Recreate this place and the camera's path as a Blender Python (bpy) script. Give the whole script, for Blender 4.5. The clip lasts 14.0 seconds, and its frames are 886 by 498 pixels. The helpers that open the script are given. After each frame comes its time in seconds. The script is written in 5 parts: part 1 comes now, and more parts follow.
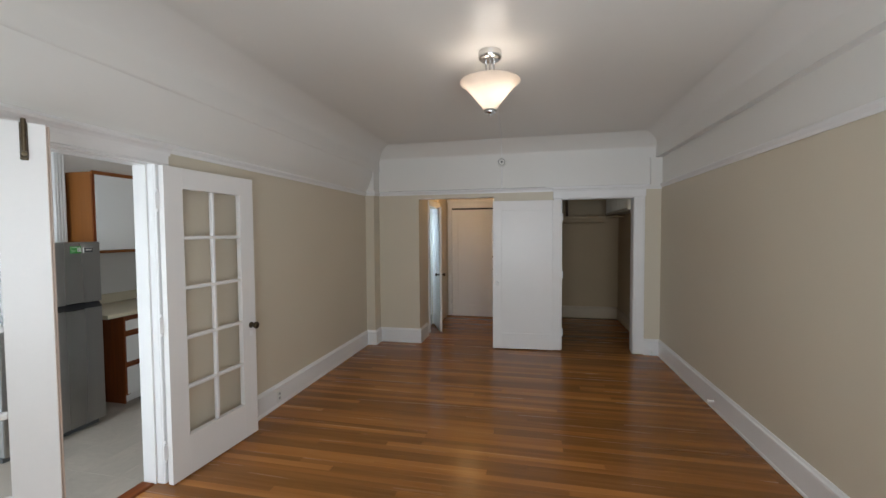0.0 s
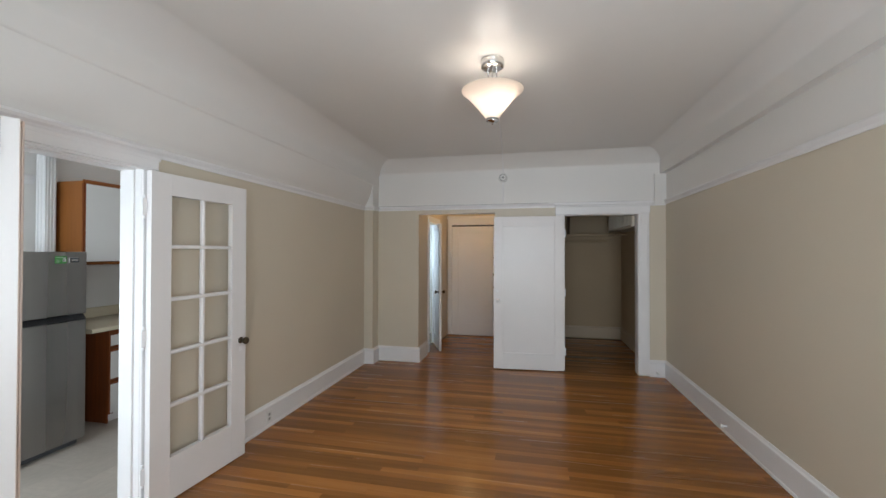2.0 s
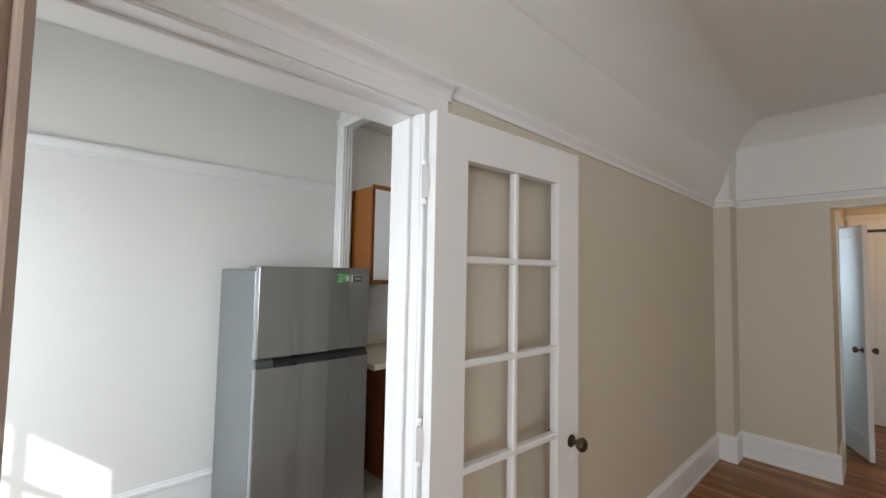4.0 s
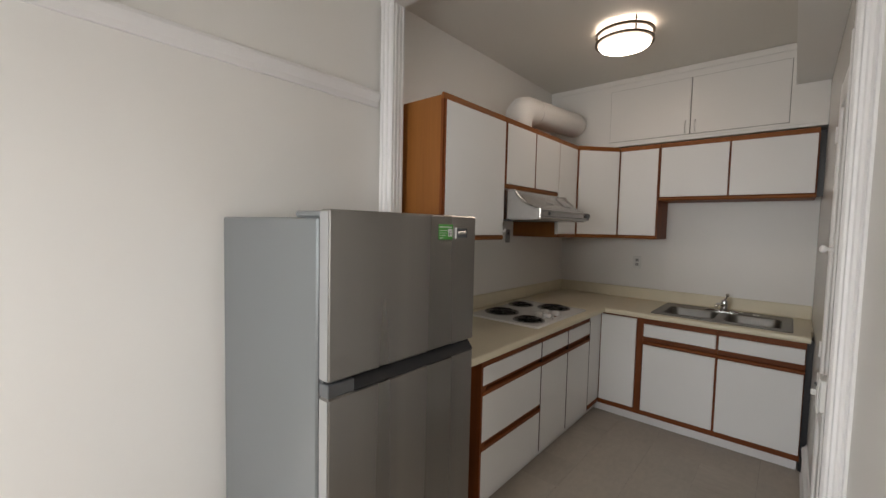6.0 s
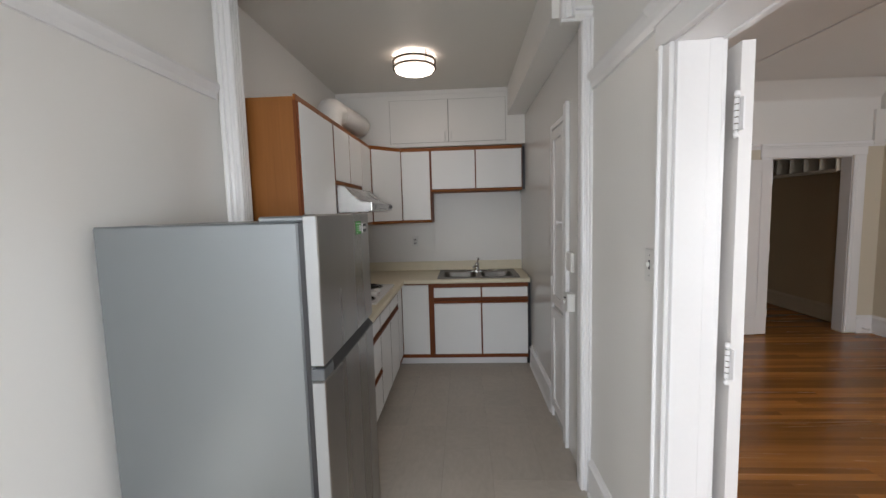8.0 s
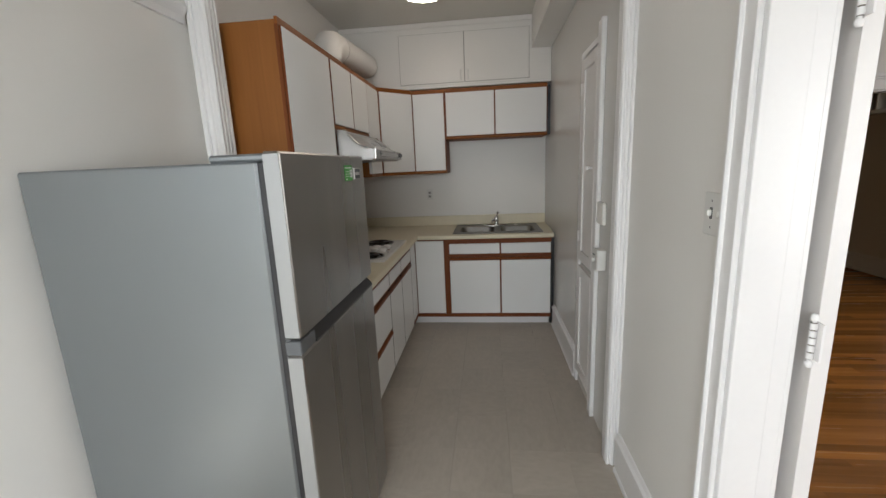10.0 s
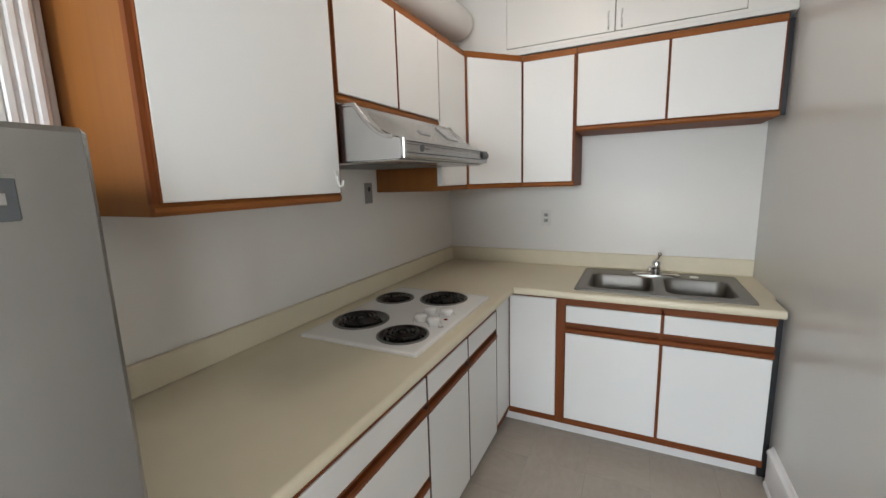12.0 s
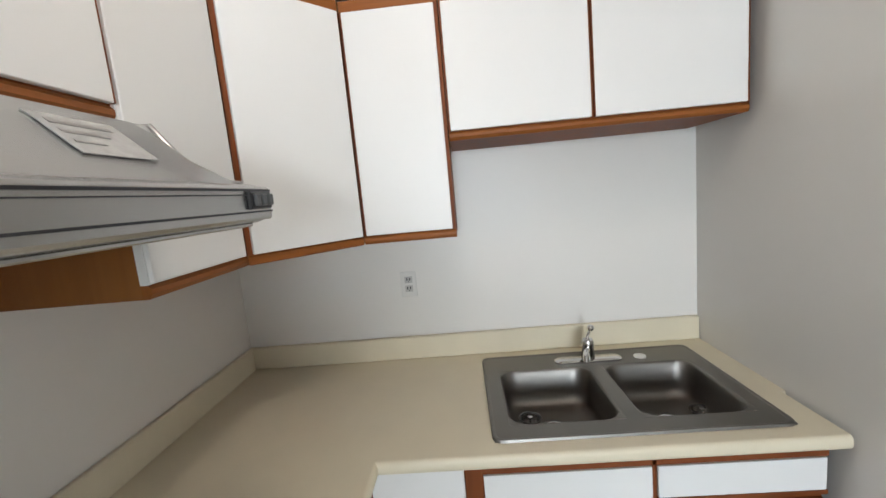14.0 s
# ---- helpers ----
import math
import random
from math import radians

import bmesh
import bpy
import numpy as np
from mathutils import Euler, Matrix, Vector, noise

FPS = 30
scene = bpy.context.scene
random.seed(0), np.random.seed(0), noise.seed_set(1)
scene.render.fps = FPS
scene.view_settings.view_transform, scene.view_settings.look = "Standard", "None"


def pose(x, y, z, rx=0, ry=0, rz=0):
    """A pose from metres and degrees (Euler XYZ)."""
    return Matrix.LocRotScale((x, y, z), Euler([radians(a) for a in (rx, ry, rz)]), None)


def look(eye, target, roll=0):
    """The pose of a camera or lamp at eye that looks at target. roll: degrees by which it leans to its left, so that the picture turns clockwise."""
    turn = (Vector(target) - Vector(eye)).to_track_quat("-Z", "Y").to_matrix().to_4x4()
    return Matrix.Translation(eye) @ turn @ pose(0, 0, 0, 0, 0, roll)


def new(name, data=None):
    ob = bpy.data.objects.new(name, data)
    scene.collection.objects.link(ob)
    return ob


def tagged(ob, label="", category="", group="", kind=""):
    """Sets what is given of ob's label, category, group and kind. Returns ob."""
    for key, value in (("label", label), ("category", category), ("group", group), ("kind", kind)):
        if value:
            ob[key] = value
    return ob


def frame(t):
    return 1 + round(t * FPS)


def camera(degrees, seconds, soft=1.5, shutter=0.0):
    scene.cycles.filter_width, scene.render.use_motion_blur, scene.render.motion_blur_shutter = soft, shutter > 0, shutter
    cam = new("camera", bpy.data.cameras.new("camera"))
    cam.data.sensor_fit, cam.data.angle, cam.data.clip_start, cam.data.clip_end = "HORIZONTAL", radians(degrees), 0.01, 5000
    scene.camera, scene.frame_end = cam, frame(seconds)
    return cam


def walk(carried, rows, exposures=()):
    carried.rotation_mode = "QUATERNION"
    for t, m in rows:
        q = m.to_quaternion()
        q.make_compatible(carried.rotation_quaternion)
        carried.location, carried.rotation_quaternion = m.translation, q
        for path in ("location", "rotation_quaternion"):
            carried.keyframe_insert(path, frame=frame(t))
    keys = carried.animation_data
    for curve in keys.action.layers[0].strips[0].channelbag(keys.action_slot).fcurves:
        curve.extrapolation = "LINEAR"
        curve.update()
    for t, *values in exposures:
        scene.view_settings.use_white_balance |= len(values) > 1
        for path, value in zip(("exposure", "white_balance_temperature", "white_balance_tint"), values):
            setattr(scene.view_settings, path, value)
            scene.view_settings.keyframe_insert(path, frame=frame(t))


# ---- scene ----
cam = camera(95.5, 14.0)
PATH = [
    (0, (2.267, 0.237, 1.655), (1.842, 2.19, 1.576), -0.4),
    (0.5, (2.329, 0.255, 1.642), (2.18, 2.249, 1.61), -0.6),
    (1, (2.342, 0.248, 1.651), (2.233, 2.245, 1.71), -0.7),
    (1.5, (2.347, 0.245, 1.656), (2.119, 2.232, 1.701), -0.3),
    (2, (2.242, 0.358, 1.597), (1.817, 2.312, 1.617), 0.1),
    (2.5, (2.027, 0.671, 1.601), (1.354, 2.554, 1.654), 0.2),
    (3, (1.716, 1.016, 1.594), (0.775, 2.779, 1.686), 0.3),
    (3.5, (1.308, 1.301, 1.611), (0.082, 2.877, 1.718), 0.7),
    (4, (0.9, 1.569, 1.598), (-0.57, 2.921, 1.704), 1.1),
    (4.2, (0.738, 1.643, 1.587), (-0.811, 2.905, 1.686), 1.3),
    (6.3, (-0.52, 1.671, 1.56), (-1.687, 3.287, 1.397), 2.2),
    (6.5, (-0.585, 1.64, 1.585), (-1.573, 3.375, 1.453), 1.6),
    (7, (-0.816, 1.532, 1.592), (-1.377, 3.45, 1.536), -0.1),
    (7.5, (-0.923, 1.347, 1.605), (-1.201, 3.326, 1.542), -1.3),
    (8, (-0.94, 1.039, 1.598), (-1.046, 3.028, 1.414), -1.6),
    (8.2, (-0.939, 0.937, 1.583), (-1.009, 2.92, 1.333), -1.4),
    (9.2, (-0.916, 0.837, 1.56), (-1.046, 2.802, 1.215), -1.7),
    (10.3, (-0.893, 1.6, 1.539), (-1.176, 3.538, 1.136), -2.6),
    (10.5, (-0.906, 1.755, 1.541), (-1.244, 3.685, 1.143), -2.6),
    (11, (-0.913, 2.115, 1.54), (-1.426, 4.004, 1.132), -2.7),
    (11.5, (-0.840, 2.513, 1.529), (-1.544, 4.345, 1.144), -2.2),
    (12, (-0.915, 2.818, 1.538), (-1.782, 4.590, 1.207), -1.7),
    (12.5, (-1.008, 3.063, 1.579), (-1.983, 4.794, 1.346), -1.9),
    (13, (-1.104, 3.348, 1.576), (-2.032, 5.101, 1.323), -2.5),
    (13.5, (-1.181, 3.73, 1.589), (-1.779, 5.612, 1.269), -3.3),
    (14, (-1.262, 4.037, 1.637), (-1.368, 6.016, 1.368), -5.3),
]
walk(cam, [(t, look(eye, target, roll)) for t, eye, target, roll in PATH],
     [(0, 0.7, 5900, 3), (0.6, 0.9, 5850, 3), (2.5, 0.92, 5800, 3), (4.2, 0.83, 6100, 5), (6.3, 0.68, 6800, 10), (7.0, 0.71, 6450, 7), (8.2, 0.70, 6300, 9), (10.3, 0.76, 6450, 6), (11.5, 1.45, 6350, 6), (13.0, 1.87, 6000, 4), (14.0, 2.02, 6050, 5)])

# ---- world, sun, large lights ----
SKY = (0.81, -1.0, 0.85)
world = bpy.data.worlds.new("world")
scene.world = world
world.use_nodes = True
wn = world.node_tree.nodes
sky = wn.new("ShaderNodeTexSky")
sky.sky_type, sky.sun_disc = "NISHITA", False
sky.sun_elevation, sky.sun_rotation = radians(33), radians(141)
world.node_tree.links.new(sky.outputs[0], wn["Background"].inputs[0])
wn["Background"].inputs[1].default_value = 0.10


def lamp(name, kind, energy, color, m):
    data = bpy.data.lights.new(name, kind)
    data.energy, data.color = energy, color
    ob = new(name, data)
    ob.matrix_world = m
    return ob


sun = lamp("sun", "SUN", 4.5, (1.0, 0.95, 0.88), look([10 * v for v in SKY], (0, 0, 0)))
sun.data.angle = radians(0.5)


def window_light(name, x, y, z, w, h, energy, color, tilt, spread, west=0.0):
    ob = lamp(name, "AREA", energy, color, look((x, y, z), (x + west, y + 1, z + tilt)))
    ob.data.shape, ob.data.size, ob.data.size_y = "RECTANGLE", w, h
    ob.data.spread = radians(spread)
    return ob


window_light("sky_light_nook", -1.22, -0.17, 1.55, 1.4, 1.3, 32, (0.92, 0.95, 1.0), -0.6, 155, -0.1)
window_light("sky_light_living_a", 1.83, -0.32, 1.5, 1.0, 1.4, 16, (0.97, 0.97, 1.0), 0.12, 150)
window_light("sky_light_living_b", 3.13, -0.32, 1.5, 1.0, 1.4, 23, (0.97, 0.97, 1.0), 0.12, 150, -0.2)
# added lamp in the windowless bath, gives its door a bluish light
window_light("fill_light_bath", 0.1, 6.27, 1.7, 0.5, 0.6, 5, (0.75, 0.88, 1.0), -0.12, 125)


# ---- materials ----
def mat(name, color, rough=0.5, metal=0.0, vary=0.06, scale=6.0, bump=0.0, bscale=120.0, stretch=(1, 1, 1), coat=0.0, mottle=0.0, spread=0.05, detail=5):
    m = bpy.data.materials.new(name)
    m.use_nodes = True
    nt = m.node_tree
    b = nt.nodes["Principled BSDF"]
    b.inputs["Roughness"].default_value, b.inputs["Metallic"].default_value = rough, metal
    b.inputs["Coat Weight"].default_value = coat
    tc = nt.nodes.new("ShaderNodeTexCoord")
    mp = nt.nodes.new("ShaderNodeMapping")
    mp.inputs["Scale"].default_value = stretch
    nt.links.new(tc.outputs["Object"], mp.inputs["Vector"])
    n1 = nt.nodes.new("ShaderNodeTexNoise")
    n1.inputs["Scale"].default_value, n1.inputs["Detail"].default_value = scale, detail
    n2 = nt.nodes.new("ShaderNodeTexNoise")
    n2.inputs["Scale"].default_value, n2.inputs["Detail"].default_value = bscale, 3
    for n in (n1, n2):
        nt.links.new(mp.outputs[0], n.inputs["Vector"])
    add = nt.nodes.new("ShaderNodeMath")
    add.operation = "ADD"
    sc = nt.nodes.new("ShaderNodeMath")
    sc.operation = "MULTIPLY"
    sc.inputs[1].default_value = 0.35 + mottle
    nt.links.new(n2.outputs[0], sc.inputs[0])
    nt.links.new(n1.outputs[0], add.inputs[0])
    nt.links.new(sc.outputs[0], add.inputs[1])
    mr = nt.nodes.new("ShaderNodeMapRange")
    mr.inputs["From Min"].default_value, mr.inputs["From Max"].default_value = 0.35, 1.0 + mottle
    mr.inputs["To Min"].default_value, mr.inputs["To Max"].default_value = 1 - vary, 1 + vary
    nt.links.new(add.outputs[0], mr.inputs["Value"])
    mul = nt.nodes.new("ShaderNodeVectorMath")
    mul.operation = "SCALE"
    mul.inputs[0].default_value = color
    nt.links.new(mr.outputs[0], mul.inputs["Scale"])
    nt.links.new(mul.outputs[0], b.inputs["Base Color"])
    rr = nt.nodes.new("ShaderNodeMapRange")
    rr.inputs["To Min"].default_value, rr.inputs["To Max"].default_value = max(rough - spread, 0.02), min(rough + spread, 1)
    nt.links.new(n1.outputs[0], rr.inputs["Value"])
    nt.links.new(rr.outputs[0], b.inputs["Roughness"])
    if bump:
        bp = nt.nodes.new("ShaderNodeBump")
        bp.inputs["Strength"].default_value, bp.inputs["Distance"].default_value = bump, 0.002
        nt.links.new(n2.outputs[0], bp.inputs["Height"])
        nt.links.new(bp.outputs[0], b.inputs["Normal"])
    return m


def wood(name, dark, light, rough, axis, scale=1.0, by_object=0.0, coat=0.0, bias=1.0, top=0.0):
    """Grained wood: long streaks along the axis; by_object varies the tone of every board, bias makes light boards rare, top lifts those."""
    m = bpy.data.materials.new(name)
    m.use_nodes = True
    nt = m.node_tree
    b = nt.nodes["Principled BSDF"]
    b.inputs["Coat Weight"].default_value, b.inputs["Coat Roughness"].default_value = coat, 0.18
    b.inputs["Specular IOR Level"].default_value = 0.28
    tc = nt.nodes.new("ShaderNodeTexCoord")
    mp = nt.nodes.new("ShaderNodeMapping")
    st = [38 * scale] * 3
    st[axis] = 1.6 * scale
    mp.inputs["Scale"].default_value = st
    nt.links.new(tc.outputs["Object"], mp.inputs["Vector"])
    info = nt.nodes.new("ShaderNodeObjectInfo")
    off = nt.nodes.new("ShaderNodeVectorMath")
    off.operation = "SCALE"
    off.inputs[0].default_value = (17, 31, 23)
    nt.links.new(info.outputs["Random"], off.inputs["Scale"])
    sh = nt.nodes.new("ShaderNodeVectorMath")
    nt.links.new(mp.outputs[0], sh.inputs[0])
    nt.links.new(off.outputs[0], sh.inputs[1])
    n1 = nt.nodes.new("ShaderNodeTexNoise")
    n1.inputs["Scale"].default_value, n1.inputs["Detail"].default_value, n1.inputs["Distortion"].default_value = 1.0, 6, 0.6
    nt.links.new(sh.outputs[0], n1.inputs["Vector"])
    ramp = nt.nodes.new("ShaderNodeValToRGB")
    ramp.color_ramp.elements[0].position, ramp.color_ramp.elements[1].position = 0.2, 0.8
    ramp.color_ramp.elements[0].color, ramp.color_ramp.elements[1].color = (*dark, 1), (*light, 1)
    nt.links.new(n1.outputs[0], ramp.inputs[0])
    geo = nt.nodes.new("ShaderNodeNewGeometry")
    pick = nt.nodes.new("ShaderNodeMath")
    nt.links.new(info.outputs["Random"], pick.inputs[0])
    nt.links.new(geo.outputs["Random Per Island"], pick.inputs[1])
    fr = nt.nodes.new("ShaderNodeMath")
    fr.operation = "FRACT"
    nt.links.new(pick.outputs[0], fr.inputs[0])
    mr = nt.nodes.new("ShaderNodeMapRange")
    mr.inputs["To Min"].default_value, mr.inputs["To Max"].default_value = 1 - by_object, 1 + by_object + top
    few = nt.nodes.new("ShaderNodeMath")
    few.operation = "POWER"
    few.inputs[1].default_value = bias
    nt.links.new(fr.outputs[0], few.inputs[0])
    nt.links.new(few.outputs[0], mr.inputs["Value"])
    mul = nt.nodes.new("ShaderNodeVectorMath")
    mul.operation = "SCALE"
    nt.links.new(ramp.outputs[0], mul.inputs[0])
    nt.links.new(mr.outputs[0], mul.inputs["Scale"])
    nt.links.new(mul.outputs[0], b.inputs["Base Color"])
    rr = nt.nodes.new("ShaderNodeMapRange")
    rr.inputs["To Min"].default_value, rr.inputs["To Max"].default_value = rough - 0.07, rough + 0.12
    nt.links.new(n1.outputs[0], rr.inputs["Value"])
    nt.links.new(rr.outputs[0], b.inputs["Roughness"])
    bp = nt.nodes.new("ShaderNodeBump")
    bp.inputs["Strength"].default_value, bp.inputs["Distance"].default_value = 0.15, 0.001
    nt.links.new(n1.outputs[0], bp.inputs["Height"])
    nt.links.new(bp.outputs[0], b.inputs["Normal"])
    return m


def by_piece(m, amount):
    """Gives each loose piece its own tone and its own stretch of the pattern."""
    nt = m.node_tree
    b = nt.nodes["Principled BSDF"]
    info = nt.nodes.new("ShaderNodeObjectInfo")
    tone = nt.nodes.new("ShaderNodeMapRange")
    tone.inputs["To Min"].default_value, tone.inputs["To Max"].default_value = 1 - amount, 1 + amount
    nt.links.new(info.outputs["Random"], tone.inputs["Value"])
    mul = nt.nodes.new("ShaderNodeVectorMath")
    mul.operation = "SCALE"
    nt.links.new(b.inputs["Base Color"].links[0].from_socket, mul.inputs[0])
    nt.links.new(tone.outputs[0], mul.inputs["Scale"])
    nt.links.new(mul.outputs[0], b.inputs["Base Color"])
    shift = nt.nodes.new("ShaderNodeVectorMath")
    shift.operation = "SCALE"
    shift.inputs[0].default_value = (13, 29, 7)
    nt.links.new(info.outputs["Random"], shift.inputs["Scale"])
    mp = [n for n in nt.nodes if n.bl_idname == "ShaderNodeMapping"][0]
    nt.links.new(shift.outputs[0], mp.inputs["Location"])
    return m


def glowing(name, color, strength):
    m = bpy.data.materials.new(name)
    m.use_nodes = True
    b = m.node_tree.nodes["Principled BSDF"]
    b.inputs["Base Color"].default_value = (0.9, 0.9, 0.88, 1)
    b.inputs["Roughness"].default_value = 0.35
    b.inputs["Emission Color"].default_value, b.inputs["Emission Strength"].default_value = (*color, 1), strength
    return m


def glass(name, color=(1, 1, 1), rough=0.02):
    m = bpy.data.materials.new(name)
    m.use_nodes = True
    nt = m.node_tree
    nt.nodes.clear()
    out = nt.nodes.new("ShaderNodeOutputMaterial")
    tr = nt.nodes.new("ShaderNodeBsdfTransparent")
    tr.inputs[0].default_value = (*color, 1)
    gl = nt.nodes.new("ShaderNodeBsdfGlossy")
    gl.inputs["Roughness"].default_value = rough
    lw = nt.nodes.new("ShaderNodeLayerWeight")
    pw = nt.nodes.new("ShaderNodeMath")
    pw.operation = "POWER"
    pw.inputs[1].default_value = 4.0
    nt.links.new(lw.outputs["Facing"], pw.inputs[0])
    fz = nt.nodes.new("ShaderNodeMapRange")
    fz.inputs["To Min"].default_value, fz.inputs["To Max"].default_value = 0.03, 0.7
    nt.links.new(pw.outputs[0], fz.inputs["Value"])
    mx = nt.nodes.new("ShaderNodeMixShader")
    nt.links.new(fz.outputs[0], mx.inputs[0])
    nt.links.new(tr.outputs[0], mx.inputs[1])
    nt.links.new(gl.outputs[0], mx.inputs[2])
    nt.links.new(mx.outputs[0], out.inputs[0])
    return m


BEIGE = mat("beige_wall_paint", (0.62, 0.555, 0.44), 0.5, spread=0.02, vary=0.02, scale=1.5, bump=0.25, bscale=90)
FRIEZE = mat("white_plaster", (0.76, 0.738, 0.70), 0.38, spread=0.02, vary=0.02, scale=1.2, bump=0.2, bscale=40)
CEIL = mat("satin_ceiling_paint", (0.76, 0.735, 0.695), 0.34, spread=0.02, vary=0.02, scale=0.9, bump=0.18, bscale=14)
TRIM = mat("white_trim_enamel", (0.80, 0.785, 0.775), 0.32, vary=0.03, scale=3, bump=0.12, bscale=60)
DOORW = mat("white_door_enamel", (0.765, 0.74, 0.72), 0.34, vary=0.03, scale=2, bump=0.15, bscale=50)
KWALL = mat("white_kitchen_gloss", (0.80, 0.78, 0.745), 0.38, vary=0.012, scale=1.2, bump=0.06, bscale=45, spread=0.015)
# gloss paint; its tone below KWALL puts the east wall's shade into the colour
KGLOSS_DIM = mat("shaded_white_gloss_wall", (0.65, 0.635, 0.605), 0.26, vary=0.012, scale=1.2, bump=0.08, bscale=25, spread=0.015)
KCEIL = mat("kitchen_ceiling_paint", (0.71, 0.685, 0.63), 0.5, spread=0.02, vary=0.015, scale=1.2, bump=0.06, bscale=40)
CREAM = mat("cream_hall_paint", (0.62, 0.54, 0.42), 0.5, vary=0.03, scale=1.5, bump=0.2, bscale=90)
OAK = wood("oak_floor", (0.205, 0.076, 0.0145), (0.345, 0.146, 0.036), 0.22, 0, 0.45, 0.2, 0.05, 2.2, 0.35)
GROOVE = mat("dark_floor_gap", (0.09, 0.035, 0.01), 0.7)
VINYL = mat("grey_vinyl_tile", (0.40, 0.355, 0.30), 0.40, vary=0.17, scale=3.2, bump=0.12, bscale=38, mottle=0.5, stretch=(1.0, 0.45, 1.0), detail=8)
by_piece(VINYL, 0.028)
VGAP = mat("vinyl_joint", (0.20, 0.185, 0.165), 0.8)
BROWN = wood("stained_cabinet_wood", (0.115, 0.029, 0.007), (0.25, 0.070, 0.016), 0.5, 2, 1.0, 0.05)
BROWNH = wood("stained_cabinet_rail", (0.115, 0.029, 0.007), (0.25, 0.070, 0.016), 0.5, 1, 1.0, 0.05)
BROWNX = wood("stained_cabinet_rail_cross", (0.115, 0.029, 0.007), (0.25, 0.070, 0.016), 0.5, 0, 1.0, 0.05)
UPH = wood("golden_cabinet_rail", (0.19, 0.058, 0.011), (0.33, 0.112, 0.023), 0.45, 1, 1.0, 0.05)
UPX = wood("golden_cabinet_rail_cross", (0.19, 0.058, 0.011), (0.33, 0.112, 0.023), 0.45, 0, 1.0, 0.05)
LIGHTWOOD = wood("varnished_side_panel", (0.225, 0.083, 0.018), (0.305, 0.118, 0.029), 0.42, 2, 0.7, 0.04)
LAMINATE = mat("white_laminate", (0.82, 0.815, 0.80), 0.38, vary=0.012, scale=4, bump=0.08, bscale=300)
# painted shade for the joints between base cabinet fronts
GAPSHADE = mat("dark_brown_gap_shade", (0.035, 0.013, 0.006), 0.6)
COUNTER = mat("beige_laminate_worktop", (0.72, 0.655, 0.50), 0.42, vary=0.05, scale=9, bump=0.05, bscale=400, mottle=0.3)
# upright tone streaks in the colour imitate soft reflections on the fridge doors
STEEL = mat("brushed_steel_sheen", (0.36, 0.35, 0.335), 0.28, 1.0, vary=0.16, scale=5, bscale=11, stretch=(1, 1, 0.03), spread=0.10, detail=1)
HOODST = mat("hood_steel", (0.46, 0.455, 0.445), 0.25, 1.0, vary=0.06, scale=4, bump=0.04, bscale=60, stretch=(1, 0.05, 1))
SINKST = mat("satin_sink_steel", (0.21, 0.198, 0.182), 0.40, 1.0, vary=0.06, scale=6, bump=0.04, bscale=150)
CHROME = mat("polished_chrome", (0.62, 0.61, 0.60), 0.12, 1.0, vary=0.02)
FRSIDE = mat("grey_fridge_side", (0.225, 0.24, 0.25), 0.34, 0.65, vary=0.03, scale=3, bump=0.1, bscale=350)
BLACK = mat("black_plastic", (0.02, 0.02, 0.022), 0.4, vary=0.1)
DARKGREY = mat("dark_grey_plastic", (0.09, 0.095, 0.10), 0.45, vary=0.05)
ENAMEL = mat("white_enamel", (0.86, 0.855, 0.84), 0.18, vary=0.01)
PLASTIC = mat("white_plastic", (0.74, 0.73, 0.70), 0.35, vary=0.02)
BRONZE = mat("aged_bronze", (0.10, 0.075, 0.045), 0.42, 0.8, vary=0.25, scale=60)
BRASSY = mat("worn_brass", (0.30, 0.22, 0.11), 0.35, 0.9, vary=0.2, scale=60)
GREEN = mat("green_label_paper", (0.06, 0.30, 0.045), 0.5, vary=0.03)
GREYPL = mat("grey_metal_plate", (0.30, 0.29, 0.28), 0.5, 0.6, vary=0.08)
PAPER = mat("white_label_paper", (0.75, 0.75, 0.74), 0.5, vary=0.02)
GLASS = glass("clear_glass")
GROUND = mat("asphalt", (0.06, 0.06, 0.06), 0.9, vary=0.2, scale=0.5)


# ---- mesh helpers ----
ORIGIN = {}
SHIFT = Vector((0, 0, 0))
LIVING = Vector((-0.118, 0.075, 0))
NORTH = Vector((-0.118, 0.122, 0.014))


def thing(name, loc=(0, 0, 0), label="", category="", group="", rz=0.0, kind=""):
    ob = new(name)
    ob.empty_display_size = 0.1
    ob.matrix_world = pose(*(Vector(loc) + SHIFT), 0, 0, rz)
    ORIGIN[ob.name] = Vector((0, 0, 0)) if rz else Vector(loc)
    return tagged(ob, label, category, group, kind)


def part(name, bm, material, parent=None, label="", smooth=False):
    """Links a bmesh as one mesh object; a child's mesh is given in world places, or, in a turned thing, in the thing's own."""
    me = bpy.data.meshes.new(name)
    if parent is not None:
        o = ORIGIN[parent.name]
        bmesh.ops.translate(bm, verts=bm.verts, vec=-o)
    else:
        bmesh.ops.translate(bm, verts=bm.verts, vec=SHIFT)
    bmesh.ops.recalc_face_normals(bm, faces=bm.faces)
    if smooth:
        for f in bm.faces:
            f.smooth = True
        for e in bm.edges:
            e.smooth = len(e.link_faces) != 2 or e.calc_face_angle(0) < 0.7
    bm.to_mesh(me)
    bm.free()
    me.materials.append(material)
    ob = new(name, me)
    if parent is not None:
        ob.parent = parent
        ORIGIN[ob.name] = o
    if label:
        ob["label"] = label
    return ob


